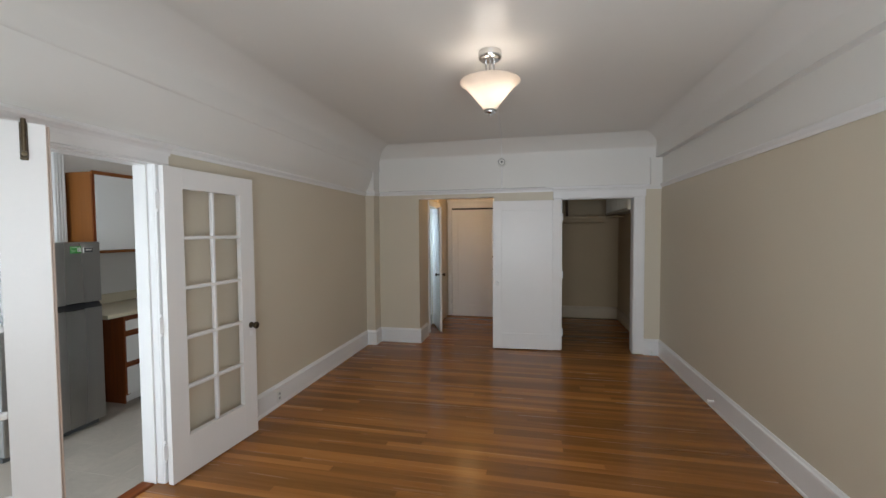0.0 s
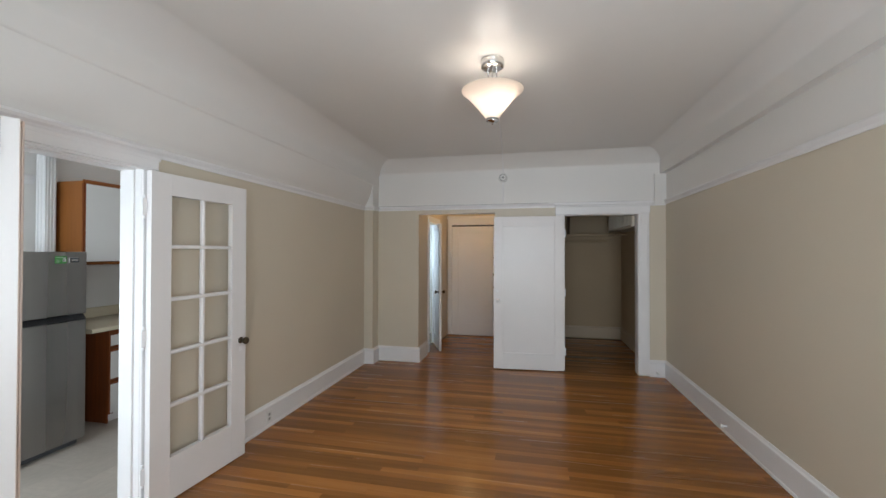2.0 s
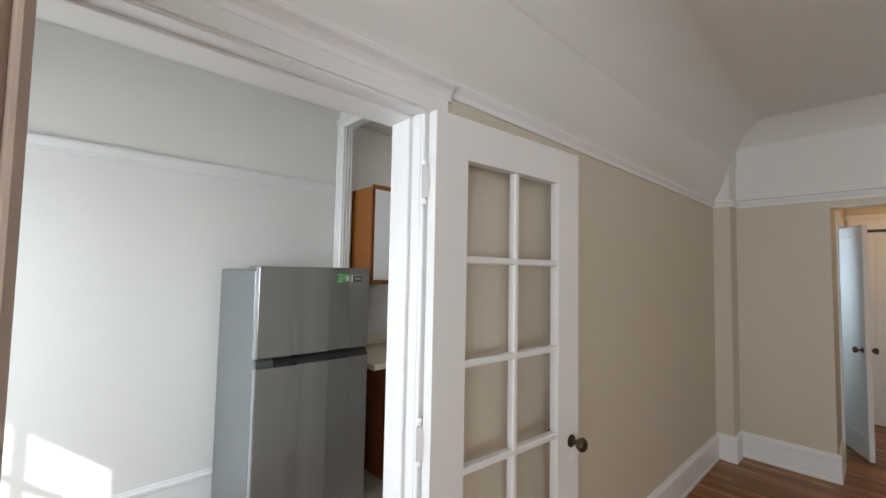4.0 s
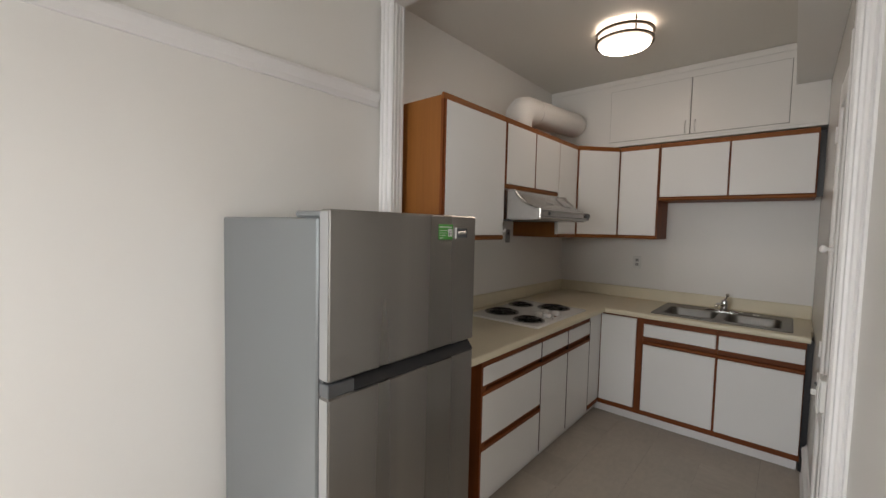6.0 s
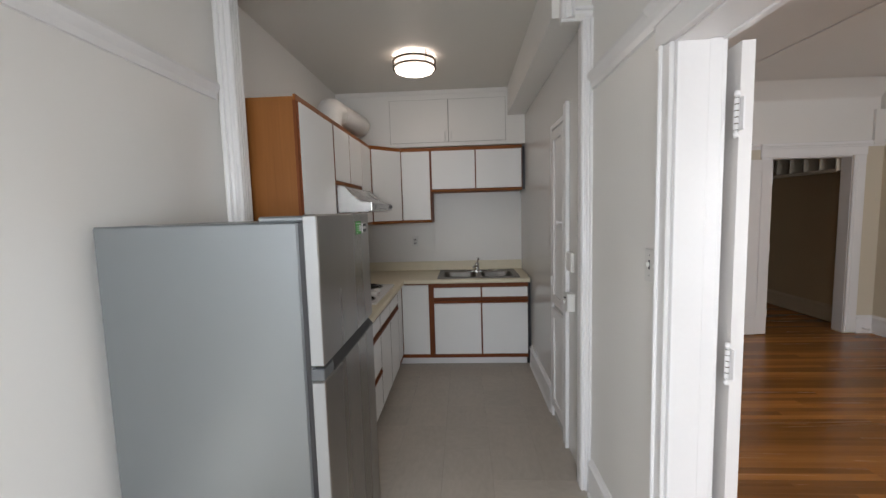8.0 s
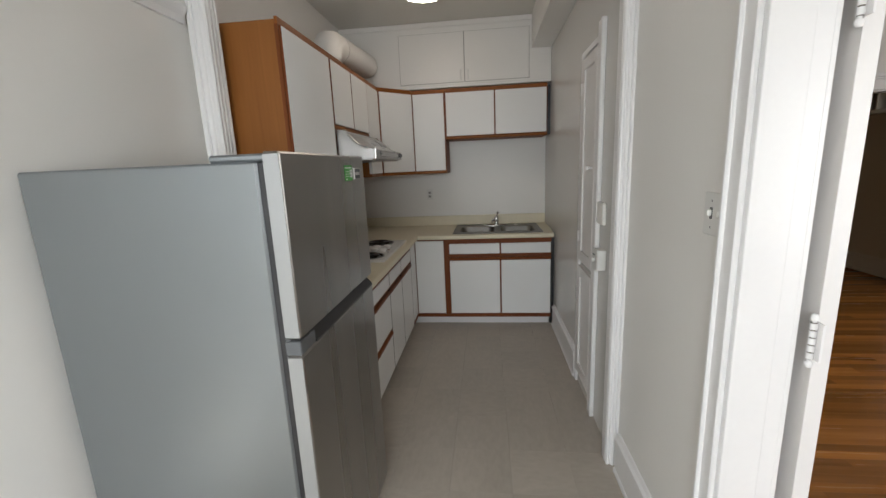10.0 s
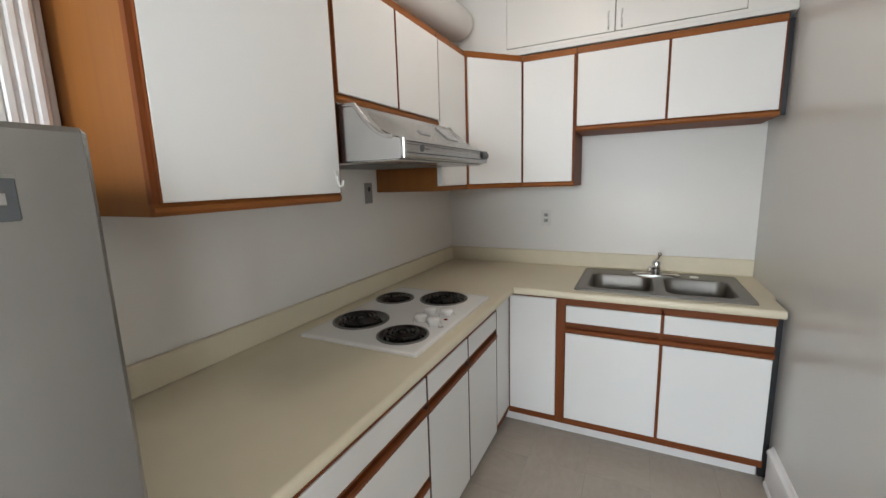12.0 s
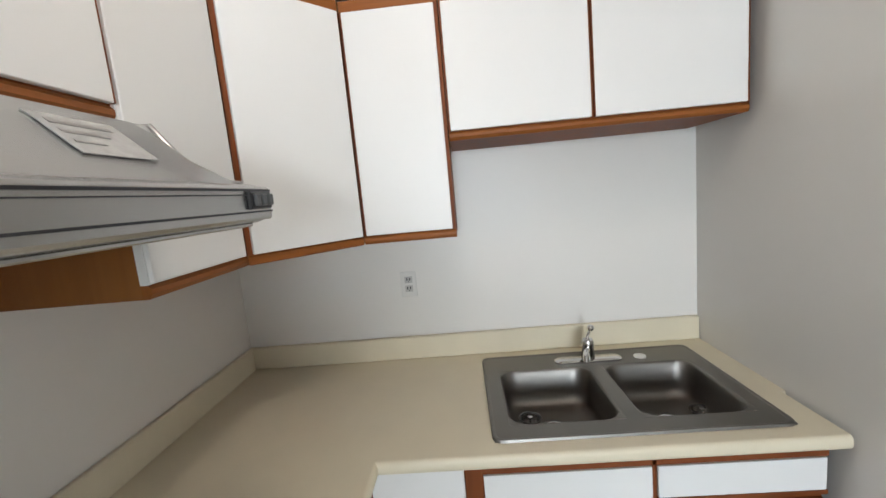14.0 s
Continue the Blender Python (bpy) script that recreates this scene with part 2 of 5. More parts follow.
def solo(name, bm, material, label, category, group="", kind="", smooth=False):
    return tagged(part(name, bm, material, None, "", smooth), label, category, group, kind)


def box(bm, x0, y0, z0, x1, y1, z1, r=0.0, seg=1):
    c = [(a + b) / 2 for a, b in ((x0, x1), (y0, y1), (z0, z1))]
    d = [abs(b - a) for a, b in ((x0, x1), (y0, y1), (z0, z1))]
    res = bmesh.ops.create_cube(bm, size=1, matrix=Matrix.LocRotScale(c, None, d))
    if r:
        edges = {e for v in res["verts"] for e in v.link_edges}
        bmesh.ops.bevel(bm, geom=list(edges), offset=min(r, min(d) * 0.45), segments=seg, affect="EDGES", profile=0.5)
    return bm


def boxes(*rows, r=0.0):
    bm = bmesh.new()
    for row in rows:
        box(bm, *row, r=r)
    return bm


def prism(bm, pts, way):
    """A polygon of 3D points pushed along a vector."""
    a = [bm.verts.new(p) for p in pts]
    b = [bm.verts.new(Vector(p) + Vector(way)) for p in pts]
    bm.faces.new(a)
    bm.faces.new(list(reversed(b)))
    for i in range(len(a)):
        j = (i + 1) % len(a)
        bm.faces.new((a[j], a[i], b[i], b[j]))
    return bm


def strip(bm, p0, p1, out, profile):
    """A moulding from p0 to p1; profile rows are (how far it stands out, height)."""
    p0, p1, out = Vector(p0), Vector(p1), Vector(out)
    return prism(bm, [p0 + out * d + Vector((0, 0, z)) for d, z in profile], p1 - p0)


def tube(bm, pts, radius, n=12, cap=True):
    """A round bar through points."""
    pts = [Vector(p) for p in pts]
    rings = []
    for i, p in enumerate(pts):
        d = (pts[min(i + 1, len(pts) - 1)] - pts[max(i - 1, 0)]).normalized()
        q = d.to_track_quat("Z", "Y")
        rings.append([bm.verts.new(p + q @ Vector((radius * math.cos(2 * math.pi * k / n), radius * math.sin(2 * math.pi * k / n), 0))) for k in range(n)])
    for a, b in zip(rings, rings[1:]):
        for k in range(n):
            bm.faces.new((a[k], a[(k + 1) % n], b[(k + 1) % n], b[k]))
    if cap:
        bm.faces.new(rings[0])
        bm.faces.new(rings[-1])
    return bm


def lathe(bm, rows, m=Matrix(), n=28):
    """A turned shape: rows of (radius, height) about z, laid by the matrix m."""
    rings = []
    for r, z in rows:
        rings.append([bm.verts.new(m @ Vector((r * math.cos(2 * math.pi * k / n), r * math.sin(2 * math.pi * k / n), z))) for k in range(n)] if r > 1e-5 else [bm.verts.new(m @ Vector((0, 0, z)))])
    for a, b in zip(rings, rings[1:]):
        for k in range(n):
            q = [v for v in (a[k % len(a)], a[(k + 1) % len(a)], b[(k + 1) % len(b)], b[k % len(b)])]
            q = list(dict.fromkeys(q))
            if len(q) > 2:
                bm.faces.new(q)
    return bm


def wall(name, material, *rows):
    return solo(name, boxes(*rows), material, "", "wall", kind="structure")


# ---- structure: living room ----
SHIFT = LIVING
XR, YF, YS = 4.07, 5.977, -0.45
H = 2.945
RAIL = 2.235
wall("wall_west_living", BEIGE, (-0.07, YS, 0, 0, 0.74, RAIL), (-0.07, 2.33, 0, 0, YF, RAIL), (-0.07, 0.74, 2.13, 0, 2.33, RAIL))
wall("frieze_west", FRIEZE, (-0.07, YS, RAIL, 0, YF, 2.98))
wall("wall_east_living", BEIGE, (XR, YS, 0, 4.25, YF, RAIL))
wall("frieze_east", FRIEZE, (XR, YS, RAIL, 4.25, YF, 2.98))
wall("wall_south_living", BEIGE, (-0.07, YS - 0.15, 0, 1.4, YS, 2.98), (2.5, YS - 0.15, 0, 2.7, YS, 2.98), (3.8, YS - 0.15, 0, 4.25, YS, 2.98),
     (1.4, YS - 0.15, 0, 2.5, YS, 0.75), (2.7, YS - 0.15, 0, 3.8, YS, 0.75), (1.4, YS - 0.15, 2.25, 2.5, YS, 2.98), (2.7, YS - 0.15, 2.25, 3.8, YS, 2.98))


SHIFT = NORTH
NY = 5.93
wall("wall_north_living", BEIGE, (-0.07, NY, -0.014, 0.755, 6.07, RAIL), (1.87, NY, -0.014, 2.80, 6.07, RAIL), (3.735, NY, -0.014, 4.25, 6.07, RAIL),
     (0.755, NY, 2.155, 1.87, 6.07, RAIL), (2.80, NY, 2.11, 3.735, 6.07, RAIL))
wall("frieze_north", FRIEZE, (-0.07, NY, RAIL, 4.25, 6.07, 2.98))
SHIFT = LIVING


def swept(bm, a, b, out, rows):
    """A smooth sheet along the wall from a to b; rows are (how far it stands out, height)."""
    a, b, out = Vector((*a, 0)), Vector((*b, 0)), Vector((*out, 0))
    va = [bm.verts.new(a + out * d + Vector((0, 0, z))) for d, z in rows]
    vb = [bm.verts.new(b + out * d + Vector((0, 0, z))) for d, z in rows]
    for i in range(len(rows) - 1):
        bm.faces.new((va[i], va[i + 1], vb[i + 1], vb[i])).smooth = True
    return bm


def hollow(d0, z0, depth, top, flat, n=24):
    """Rows of a hollow curve up to the ceiling; flat draws it towards a straight slope."""
    rows = []
    for i in range(n + 1):
        k = math.pi / 2 * i / n
        u, v = 1 - math.cos(k), math.sin(k)
        m = (u + v) / 2
        rows.append((d0 + depth * (u + (m - u) * flat), z0 + (top - z0) * (v + (m - v) * flat)))
    return rows + [(d0 + depth + 0.02, top)]


bm = boxes((-0.07, YS, H, 4.25, YF + 0.14, 3.05))
LIP = [(0.128, 2.574), (0.136, 2.582), (0.140, 2.596)]
swept(bm, (0, YS), (0, YF), (1, 0), LIP + [(0.140, 2.73)] + hollow(0.140, 2.74, 0.24, H - 0.002, 0.3))
swept(bm, (0, YF - 0.002), (XR, YF - 0.002), (0, -1), [(0, 2.76)] + hollow(0, 2.775, 0.22, H - 0.002, 0.75))
swept(bm, (4.0, YS), (4.0, YF), (-1, 0), [(0, 2.632)] + hollow(0, 2.80, 0.19, H - 0.002, 0.4))
solo("ceiling", bm, CEIL, "", "ceiling", kind="structure")
bm = bmesh.new()
swept(bm, (0, YS), (0, YF), (1, 0), [(0.001, 2.255), (0.004, 2.272), (0.03, 2.305), (0.068, 2.38), (0.098, 2.46), (0.118, 2.535), (0.128, 2.5745)])
solo("frieze_slope_west", bm, FRIEZE, "", "wall", kind="structure")
wall("beam_east", FRIEZE, (4.003, YS, 2.63, XR, YF, H))
wall("pilaster_west", BEIGE, (0, 5.755, 0, 0.13, YF, RAIL))
wall("pilaster_frieze_west", FRIEZE, (0, 5.755, RAIL, 0.13, YF, 2.585))
wall("pilaster_frieze_east", FRIEZE, (3.93, YF - 0.03, RAIL, XR, YF, 2.63))

# baseboards, picture rails
BASE = [(0, 0), (0.026, 0), (0.026, 0.02), (0.02, 0.026), (0.02, 0.17), (0.026, 0.176), (0.024, 0.192), (0.012, 0.2), (0.006, 0.214), (0, 0.216)]
PICT = [(0, 0), (0.012, 0), (0.014, 0.02), (0.024, 0.034), (0.03, 0.046), (0.028, 0.056), (0.016, 0.062), (0, 0.062)]


def trim(name, profile, material, *runs):
    bm = bmesh.new()
    for p0, p1, out in runs:
        strip(bm, p0, p1, out, profile)
    return solo(name, bm, material, "", "trim", kind="structure")


trim("baseboard_living", BASE, TRIM, ((0, 2.427, 0), (0, 5.755, 0), (1, 0, 0)), ((0, 5.755, 0), (0.13 + 0.026, 5.755, 0), (0, -1, 0)), ((0.13, 5.755, 0), (0.13, YF, 0), (1, 0, 0)),
     ((0.13, YF, 0), (0.755 + 0.024, YF, 0), (0, -1, 0)), ((0.755, YF, 0), (0.755, 6.42, 0), (1, 0, 0)), 
     ((3.87, YF, 0), (XR, YF, 0), (0, -1, 0)), ((0, YS, 0), (0, 0.62, 0), (1, 0, 0)), ((1.87, YF, 0), (2.7, YF, 0), (0, -1, 0)))
trim("baseboard_east", [(d * 1.02, z) for d, z in BASE], TRIM, ((XR, YS, 0), (XR, YF, 0), (-1, 0, 0)))
# thin dark strip painted above the picture rail for its contact shade
SHADE_LINE = [(0, 0), (0.0012, 0), (0.0012, 0.004), (0, 0.004)]
TAUPE = mat("worn_taupe_edge_paint", (0.56, 0.45, 0.37), 0.4, vary=0.1, scale=5, bump=0.1, bscale=60)
# colour of the shade lines above the rail and round the loft doors
LINESHADE = mat("hairline_shade", (0.16, 0.14, 0.12), 0.9)
trim("rail_shade_line", SHADE_LINE, LINESHADE, ((0, YS, 2.263), (0, 5.755, 2.263), (1, 0, 0)), ((0.13, YF - 0.001, 2.283), (2.6, YF - 0.001, 2.283), (0, -1, 0)))
trim("picture_rail_living", PICT, TRIM, ((0, YS, 2.20), (0, 5.755, 2.21), (1, 0, 0)), ((0, 5.755, 2.215), (0.13 + 0.03, 5.755, 2.21), (0, -1, 0)), ((0.13, 5.755, 2.215), (0.13, YF, 2.22), (1, 0, 0)),
     ((0.13, YF, 2.22), (XR, YF, 2.22), (0, -1, 0)), ((XR, YS, 2.235), (XR, YF, 2.235), (-1, 0, 0)))


# ---- structure: nook and kitchen ----
SHIFT = Vector((0, 0, 0))
YN, WX, BY, EX = -0.2, -2.29, 5.79, -0.27
wall("wall_east_nook", KWALL, (-0.262, YN - 0.15, 0, -0.188, 0.815, 2.98), (-0.262, 2.405, 0, -0.188, 3.24, 2.98), (-0.262, 0.815, 2.13, -0.188, 2.405, 2.98))
wall("wall_west_nook", KWALL, (-2.45, YN - 0.15, 0, -2.25, 3.22, 2.98))
wall("wall_south_nook", KWALL, (-2.25, YN - 0.15, 0, -1.95, YN, 2.98), (-0.5, YN - 0.15, 0, -0.25, YN, 2.98), (-1.95, YN - 0.15, 0, -0.5, YN, 0.9), (-1.95, YN - 0.15, 2.2, -0.5, YN, 2.98))
wall("wall_arch", KWALL, (-2.45, 3.22, 0, -2.17, 3.30, 2.98), (-0.30, 3.24, 0, -0.188, 3.30, 2.98), (-2.17, 3.22, 2.80, -0.41, 3.30, 2.98), (-0.41, 3.22, 2.56, -0.30, 3.30, 2.98))
wall("wall_west_kitchen", KWALL, (-2.45, 3.30, 0, WX, 5.95, 2.98))
wall("wall_east_kitchen", KGLOSS_DIM, (EX, 3.30, 0, -0.188, 5.95, 2.98))
wall("wall_north_kitchen", KWALL, (WX, BY, 0, EX, 5.95, 2.98))
wall("soffit_kitchen", KWALL, (-0.45, 3.30, 2.60, EX, 5.445, 2.90))
solo("ceiling_kitchen", boxes((-2.45, 3.30, 2.89, -0.12, 6.0, 3.05)), KCEIL, "", "ceiling", kind="structure")
solo("ceiling_nook", boxes((-2.45, YN - 0.15, 2.95, -0.12, 3.30, 3.05)), KCEIL, "", "ceiling", kind="structure")
trim("picture_rail_nook", [(d * 1.35, z * 1.4) for d, z in PICT], TRIM, ((-2.25, YN, 2.225), (-2.25, 3.18, 2.225), (1, 0, 0)), ((-0.262, 2.50, 2.195), (-0.262, 3.18, 2.195), (-1, 0, 0)), ((-2.2, YN, 2.235), (-0.25, YN, 2.235), (0, 1, 0)))
trim("baseboard_nook", BASE, TRIM, ((-2.25, YN, 0), (-2.25, 3.18, 0), (1, 0, 0)), ((-0.262, 2.46, 0), (-0.262, 3.18, 0), (-1, 0, 0)), ((EX, 4.12, 0), (EX, 5.1, 0), (-1, 0, 0)), ((-2.2, YN, 0), (-0.25, YN, 0), (0, 1, 0)), ((-0.262, YN, 0), (-0.262, 0.70, 0), (-1, 0, 0)))

# ---- structure: entry hall, bath, closet ----
SHIFT = NORTH
wall("wall_west_hall", CREAM, (0.635, 6.07, -0.014, 0.755, 6.52, 2.75), (0.635, 7.2, -0.014, 0.755, 8.1, 2.75), (0.635, 6.52, 2.08, 0.755, 7.2, 2.75))
wall("wall_east_hall", CREAM, (1.87, 6.07, -0.014, 1.99, 8.1, 2.75))
wall("wall_north_hall", CREAM, (0.635, 8.02, -0.014, 1.99, 8.2, 2.75))
# tan darker than BEIGE: the closet's dimness is put into the wall colour
CLOSETDIM = mat("shaded_tan_closet_paint", (0.43, 0.33, 0.20), 0.6, vary=0.05, scale=1.5, bump=0.2, bscale=90)
wall("wall_closet", CLOSETDIM, (2.3, 6.07, -0.014, 2.42, 8.23, 2.75), (4.005, 6.07, -0.014, 4.25, 8.23, 2.75), (2.3, 8.23, -0.014, 4.25, 8.35, 2.75))
wall("wall_bath", KWALL, (-0.9, 5.95, -0.014, -0.8, 8.1, 2.75), (-0.9, 8.0, -0.014, 0.635, 8.1, 2.75), (-0.12, 6.07, -0.014, 0.635, 6.09, 2.75))
solo("ceiling_back_rooms", boxes((-0.9, 6.07, 2.62, 4.25, 8.35, 2.8)), CREAM, "", "ceiling", kind="structure")
# closet trim is dulled to tan as well, for the dim interior
trim("baseboard_closet", BASE, mat("shaded_tan_closet_trim", (0.50, 0.41, 0.29), 0.5, vary=0.04, scale=2), ((2.42, 8.23, 0), (4.005, 8.23, 0), (0, -1, 0)), ((4.005, 6.07, 0), (4.005, 8.23, 0), (-1, -0.014, 0)))
SHIFT = LIVING


# ---- door and window trim ----
SHIFT = LIVING
def frame_trim(name, *rows, r=0.004):
    return solo(name, boxes(*rows, r=r), TRIM, "", "trim", kind="structure")


CROWN = [(0, 0), (0.022, 0), (0.024, 0.02), (0.034, 0.034), (0.05, 0.046), (0.056, 0.06), (0.05, 0.066), (0, 0.066)]
# doorway between living room and nook: jambs, stops, casings, crowned heads
frame_trim("jamb_french", (-0.144, 2.306, 0, -0.044, 2.33, 2.108), (-0.044, 2.318, 0, 0.003, 2.33, 2.118), (-0.144, 0.738, 0, -0.044, 0.762, 2.108), (-0.044, 0.738, 0, 0.003, 0.752, 2.118),
           (-0.144, 0.738, 2.108, -0.044, 2.33, 2.13), (-0.044, 0.738, 2.118, 0.003, 2.33, 2.13), r=0.002)
for nm, y0, y1, s in (("casing_french_north", 2.32, 2.425, 1), ("casing_french_south", 0.645, 0.75, -1)):
    frame_trim(nm, (0, y0, 0, 0.018, y1, 2.12), (0.018, y0 + 0.02, 0, 0.024, y1 - 0.02, 2.12), (0.0, y1 - 0.016 if s > 0 else y0, 0, 0.03, y1 if s > 0 else y0 + 0.016, 2.12),
               (-0.160, y0 if s > 0 else y0 + 0.04, 0, -0.144, y1 - 0.04 if s > 0 else y1, 2.12), (-0.170, y1 - 0.056 if s > 0 else y0 + 0.04, 0, -0.144, y1 - 0.04 if s > 0 else y0 + 0.056, 2.12))
bm = boxes((0, 0.645, 2.122, 0.02, 2.425, 2.19), (0, 0.72, 2.112, 0.03, 2.35, 2.122), (0, 0.71, 2.126, 0.026, 2.36, 2.134), (-0.160, 0.645, 2.122, -0.144, 2.425, 2.21), (-0.168, 0.72, 2.112, -0.144, 2.35, 2.122), r=0.003)
strip(bm, (0, 0.61, 2.182), (0, 2.435, 2.182), (1, 0, 0), CROWN)
strip(bm, (-0.144, 0.62, 2.2), (-0.144, 2.43, 2.2), (-1, 0, 0), CROWN)
solo("head_french", bm, TRIM, "", "trim", kind="structure")
# closet casing
SHIFT = NORTH
frame_trim("casing_closet", (3.735, NY - 0.02, 0, 3.87, NY, 2.11), (3.76, NY - 0.026, 0, 3.85, NY - 0.018, 2.11), (2.70, NY - 0.02, 0, 2.80, NY, 2.11), (2.69, NY - 0.022, 2.11, 3.88, NY, 2.21),
           (2.68, NY - 0.034, 2.21, 3.89, NY, 2.232), (2.67, NY - 0.05, 2.232, 3.90, NY, 2.268), (3.73, NY, 0, 3.737, 6.075, 2.11), (2.798, NY, 0, 2.815, 6.075, 2.11), (2.815, NY, 2.095, 3.73, 6.075, 2.112))
# the arch to the kitchen
SHIFT = Vector((0, 0, 0))
REED = [(0, 0), (0.01, 0), (0.016, 0.006), (0.018, 0.014), (0.012, 0.02), (0.012, 0.03), (0.022, 0.036), (0.026, 0.046), (0.02, 0.056), (0.03, 0.06), (0.034, 0.07), (0, 0.07)]


def reeded(bm, p0, p1, side, out, width=1.0):
    """A moulding of several reeds from p0 to p1, growing towards side."""
    p0, p1, side, out = Vector(p0), Vector(p1), Vector(side), Vector(out)
    return prism(bm, [p0 + side * (w * width) + out * d for d, w in REED], p1 - p0)


bm = bmesh.new()
reeded(bm, (-2.145, 3.22, 0), (-2.145, 3.22, 2.80), (-1, 0, 0), (0, -1, 0), 1.1)
reeded(bm, (-0.31, 3.24, 0), (-0.31, 3.24, 2.555), (1, 0, 0), (0, -1, 0), 0.7)
reeded(bm, (-2.25, 3.22, 2.795), (-0.40, 3.22, 2.795), (0, 0, 1), (0, -1, 0))
reeded(bm, (-0.42, 3.22, 2.56), (-0.42, 3.22, 2.80), (1, 0, 0), (0, -1, 0), 0.9)
reeded(bm, (-0.42, 3.24, 2.55), (-0.262, 3.24, 2.55), (0, 0, 1), (0, -1, 0), 0.9)
box(bm, -2.17, 3.22, 0, -2.15, 3.302, 2.8, r=0.003)
for y in (3.224, 3.250, 3.276):
    box(bm, -2.152, y, 0, -2.142, y + 0.019, 2.795, r=0.004)
box(bm, -0.312, 3.24, 0, -0.298, 3.302, 2.56, r=0.003)
solo("casing_arch", bm, TRIM, "", "trim", kind="structure")
bm = boxes((-2.29, 3.302, 1.017, -2.205, 3.337, 2.889))
for y in (3.304, 3.321):
    box(bm, -2.205, y, 1.017, -2.197, y + 0.014, 2.888, r=0.003)
solo("casing_arch_kitchen", bm, TRIM, "", "trim", kind="structure")
SHIFT = NORTH
# entry: door casing, cornice; bath casing
frame_trim("casing_entry", (0.78, 7.96, 0, 0.856, 8.02, 2.13), (1.772, 7.96, 0, 1.865, 8.02, 2.13), (0.775, 7.985, 2.13, 1.866, 8.02, 2.25), (0.757, 7.96, 2.25, 1.868, 8.02, 2.30), (0.757, 7.93, 2.42, 1.868, 8.02, 2.48))
frame_trim("casing_bath", (0.755, 6.46, 0, 0.773, 6.53, 2.08), (0.755, 7.19, 0, 0.773, 7.28, 2.08), (0.755, 6.46, 2.08, 0.775, 7.28, 2.18), (0.648, 6.518, 0, 0.757, 6.535, 2.08), (0.648, 7.185, 0, 0.757, 7.202, 2.08))
frame_trim("beam_edge_entry", (0.757, NY - 0.004, 2.150, 1.872, 6.074, 2.157), r=0.001)


# ---- doors ----
SHIFT = LIVING
def knob(parent, x, z, y, s, material=BRONZE, rose=True, label="aged bronze door knob"):
    """A turned knob at (x, z) on the face y of a door, standing out along s."""
    bm = bmesh.new()
    m = Matrix.Translation((x, y, z)) @ Matrix.Rotation(-s * math.pi / 2, 4, "X")
    lathe(bm, [(0, 0), (0.025, 0), (0.025, 0.004), (0.018, 0.007), (0.009, 0.01), (0.009, 0.028), (0.02, 0.034), (0.027, 0.044), (0.028, 0.054), (0.022, 0.063), (0.01, 0.067), (0, 0.068)], m, 20)
    return part("door_knob", bm, material, parent, label, smooth=True)


def hinge(parent, x, z, y, h=0.1):
    """A painted butt hinge: leaf plate, five knuckles with dark slits between them, ball tips."""
    bm = bmesh.new()
    step = h / 5
    for k in range(5):
        a = z - h / 2 + k * step
        tube(bm, [(x, y, a + 0.0017), (x, y, a + step - 0.0017)], 0.0085, 12)
    for s in (-1, 1):
        lathe(bm, [(0, 0.024 * s), (0.006, 0.022 * s), (0.0095, 0.015 * s), (0.009, 0.008 * s), (0.005, 0.004 * s), (0.005, -0.002 * s)], Matrix.Translation((x, y, z + s * h / 2)), 12)
    box(bm, x - 0.022, min(y, 0) * 0.3 - 0.002 if y < 0 else 0.018, z - h / 2, x + 0.03, -0.018 if y < 0 else y * 0.3 + 0.014, z + h / 2)
    hg = part("hinge", bm, TRIM, parent, "painted white butt hinge", smooth=True)
    part("pin", tube(bmesh.new(), [(x, y, z - h / 2), (x, y, z + h / 2)], 0.0066, 8), BRONZE, hg, "dark bare hinge pin")
    return hg


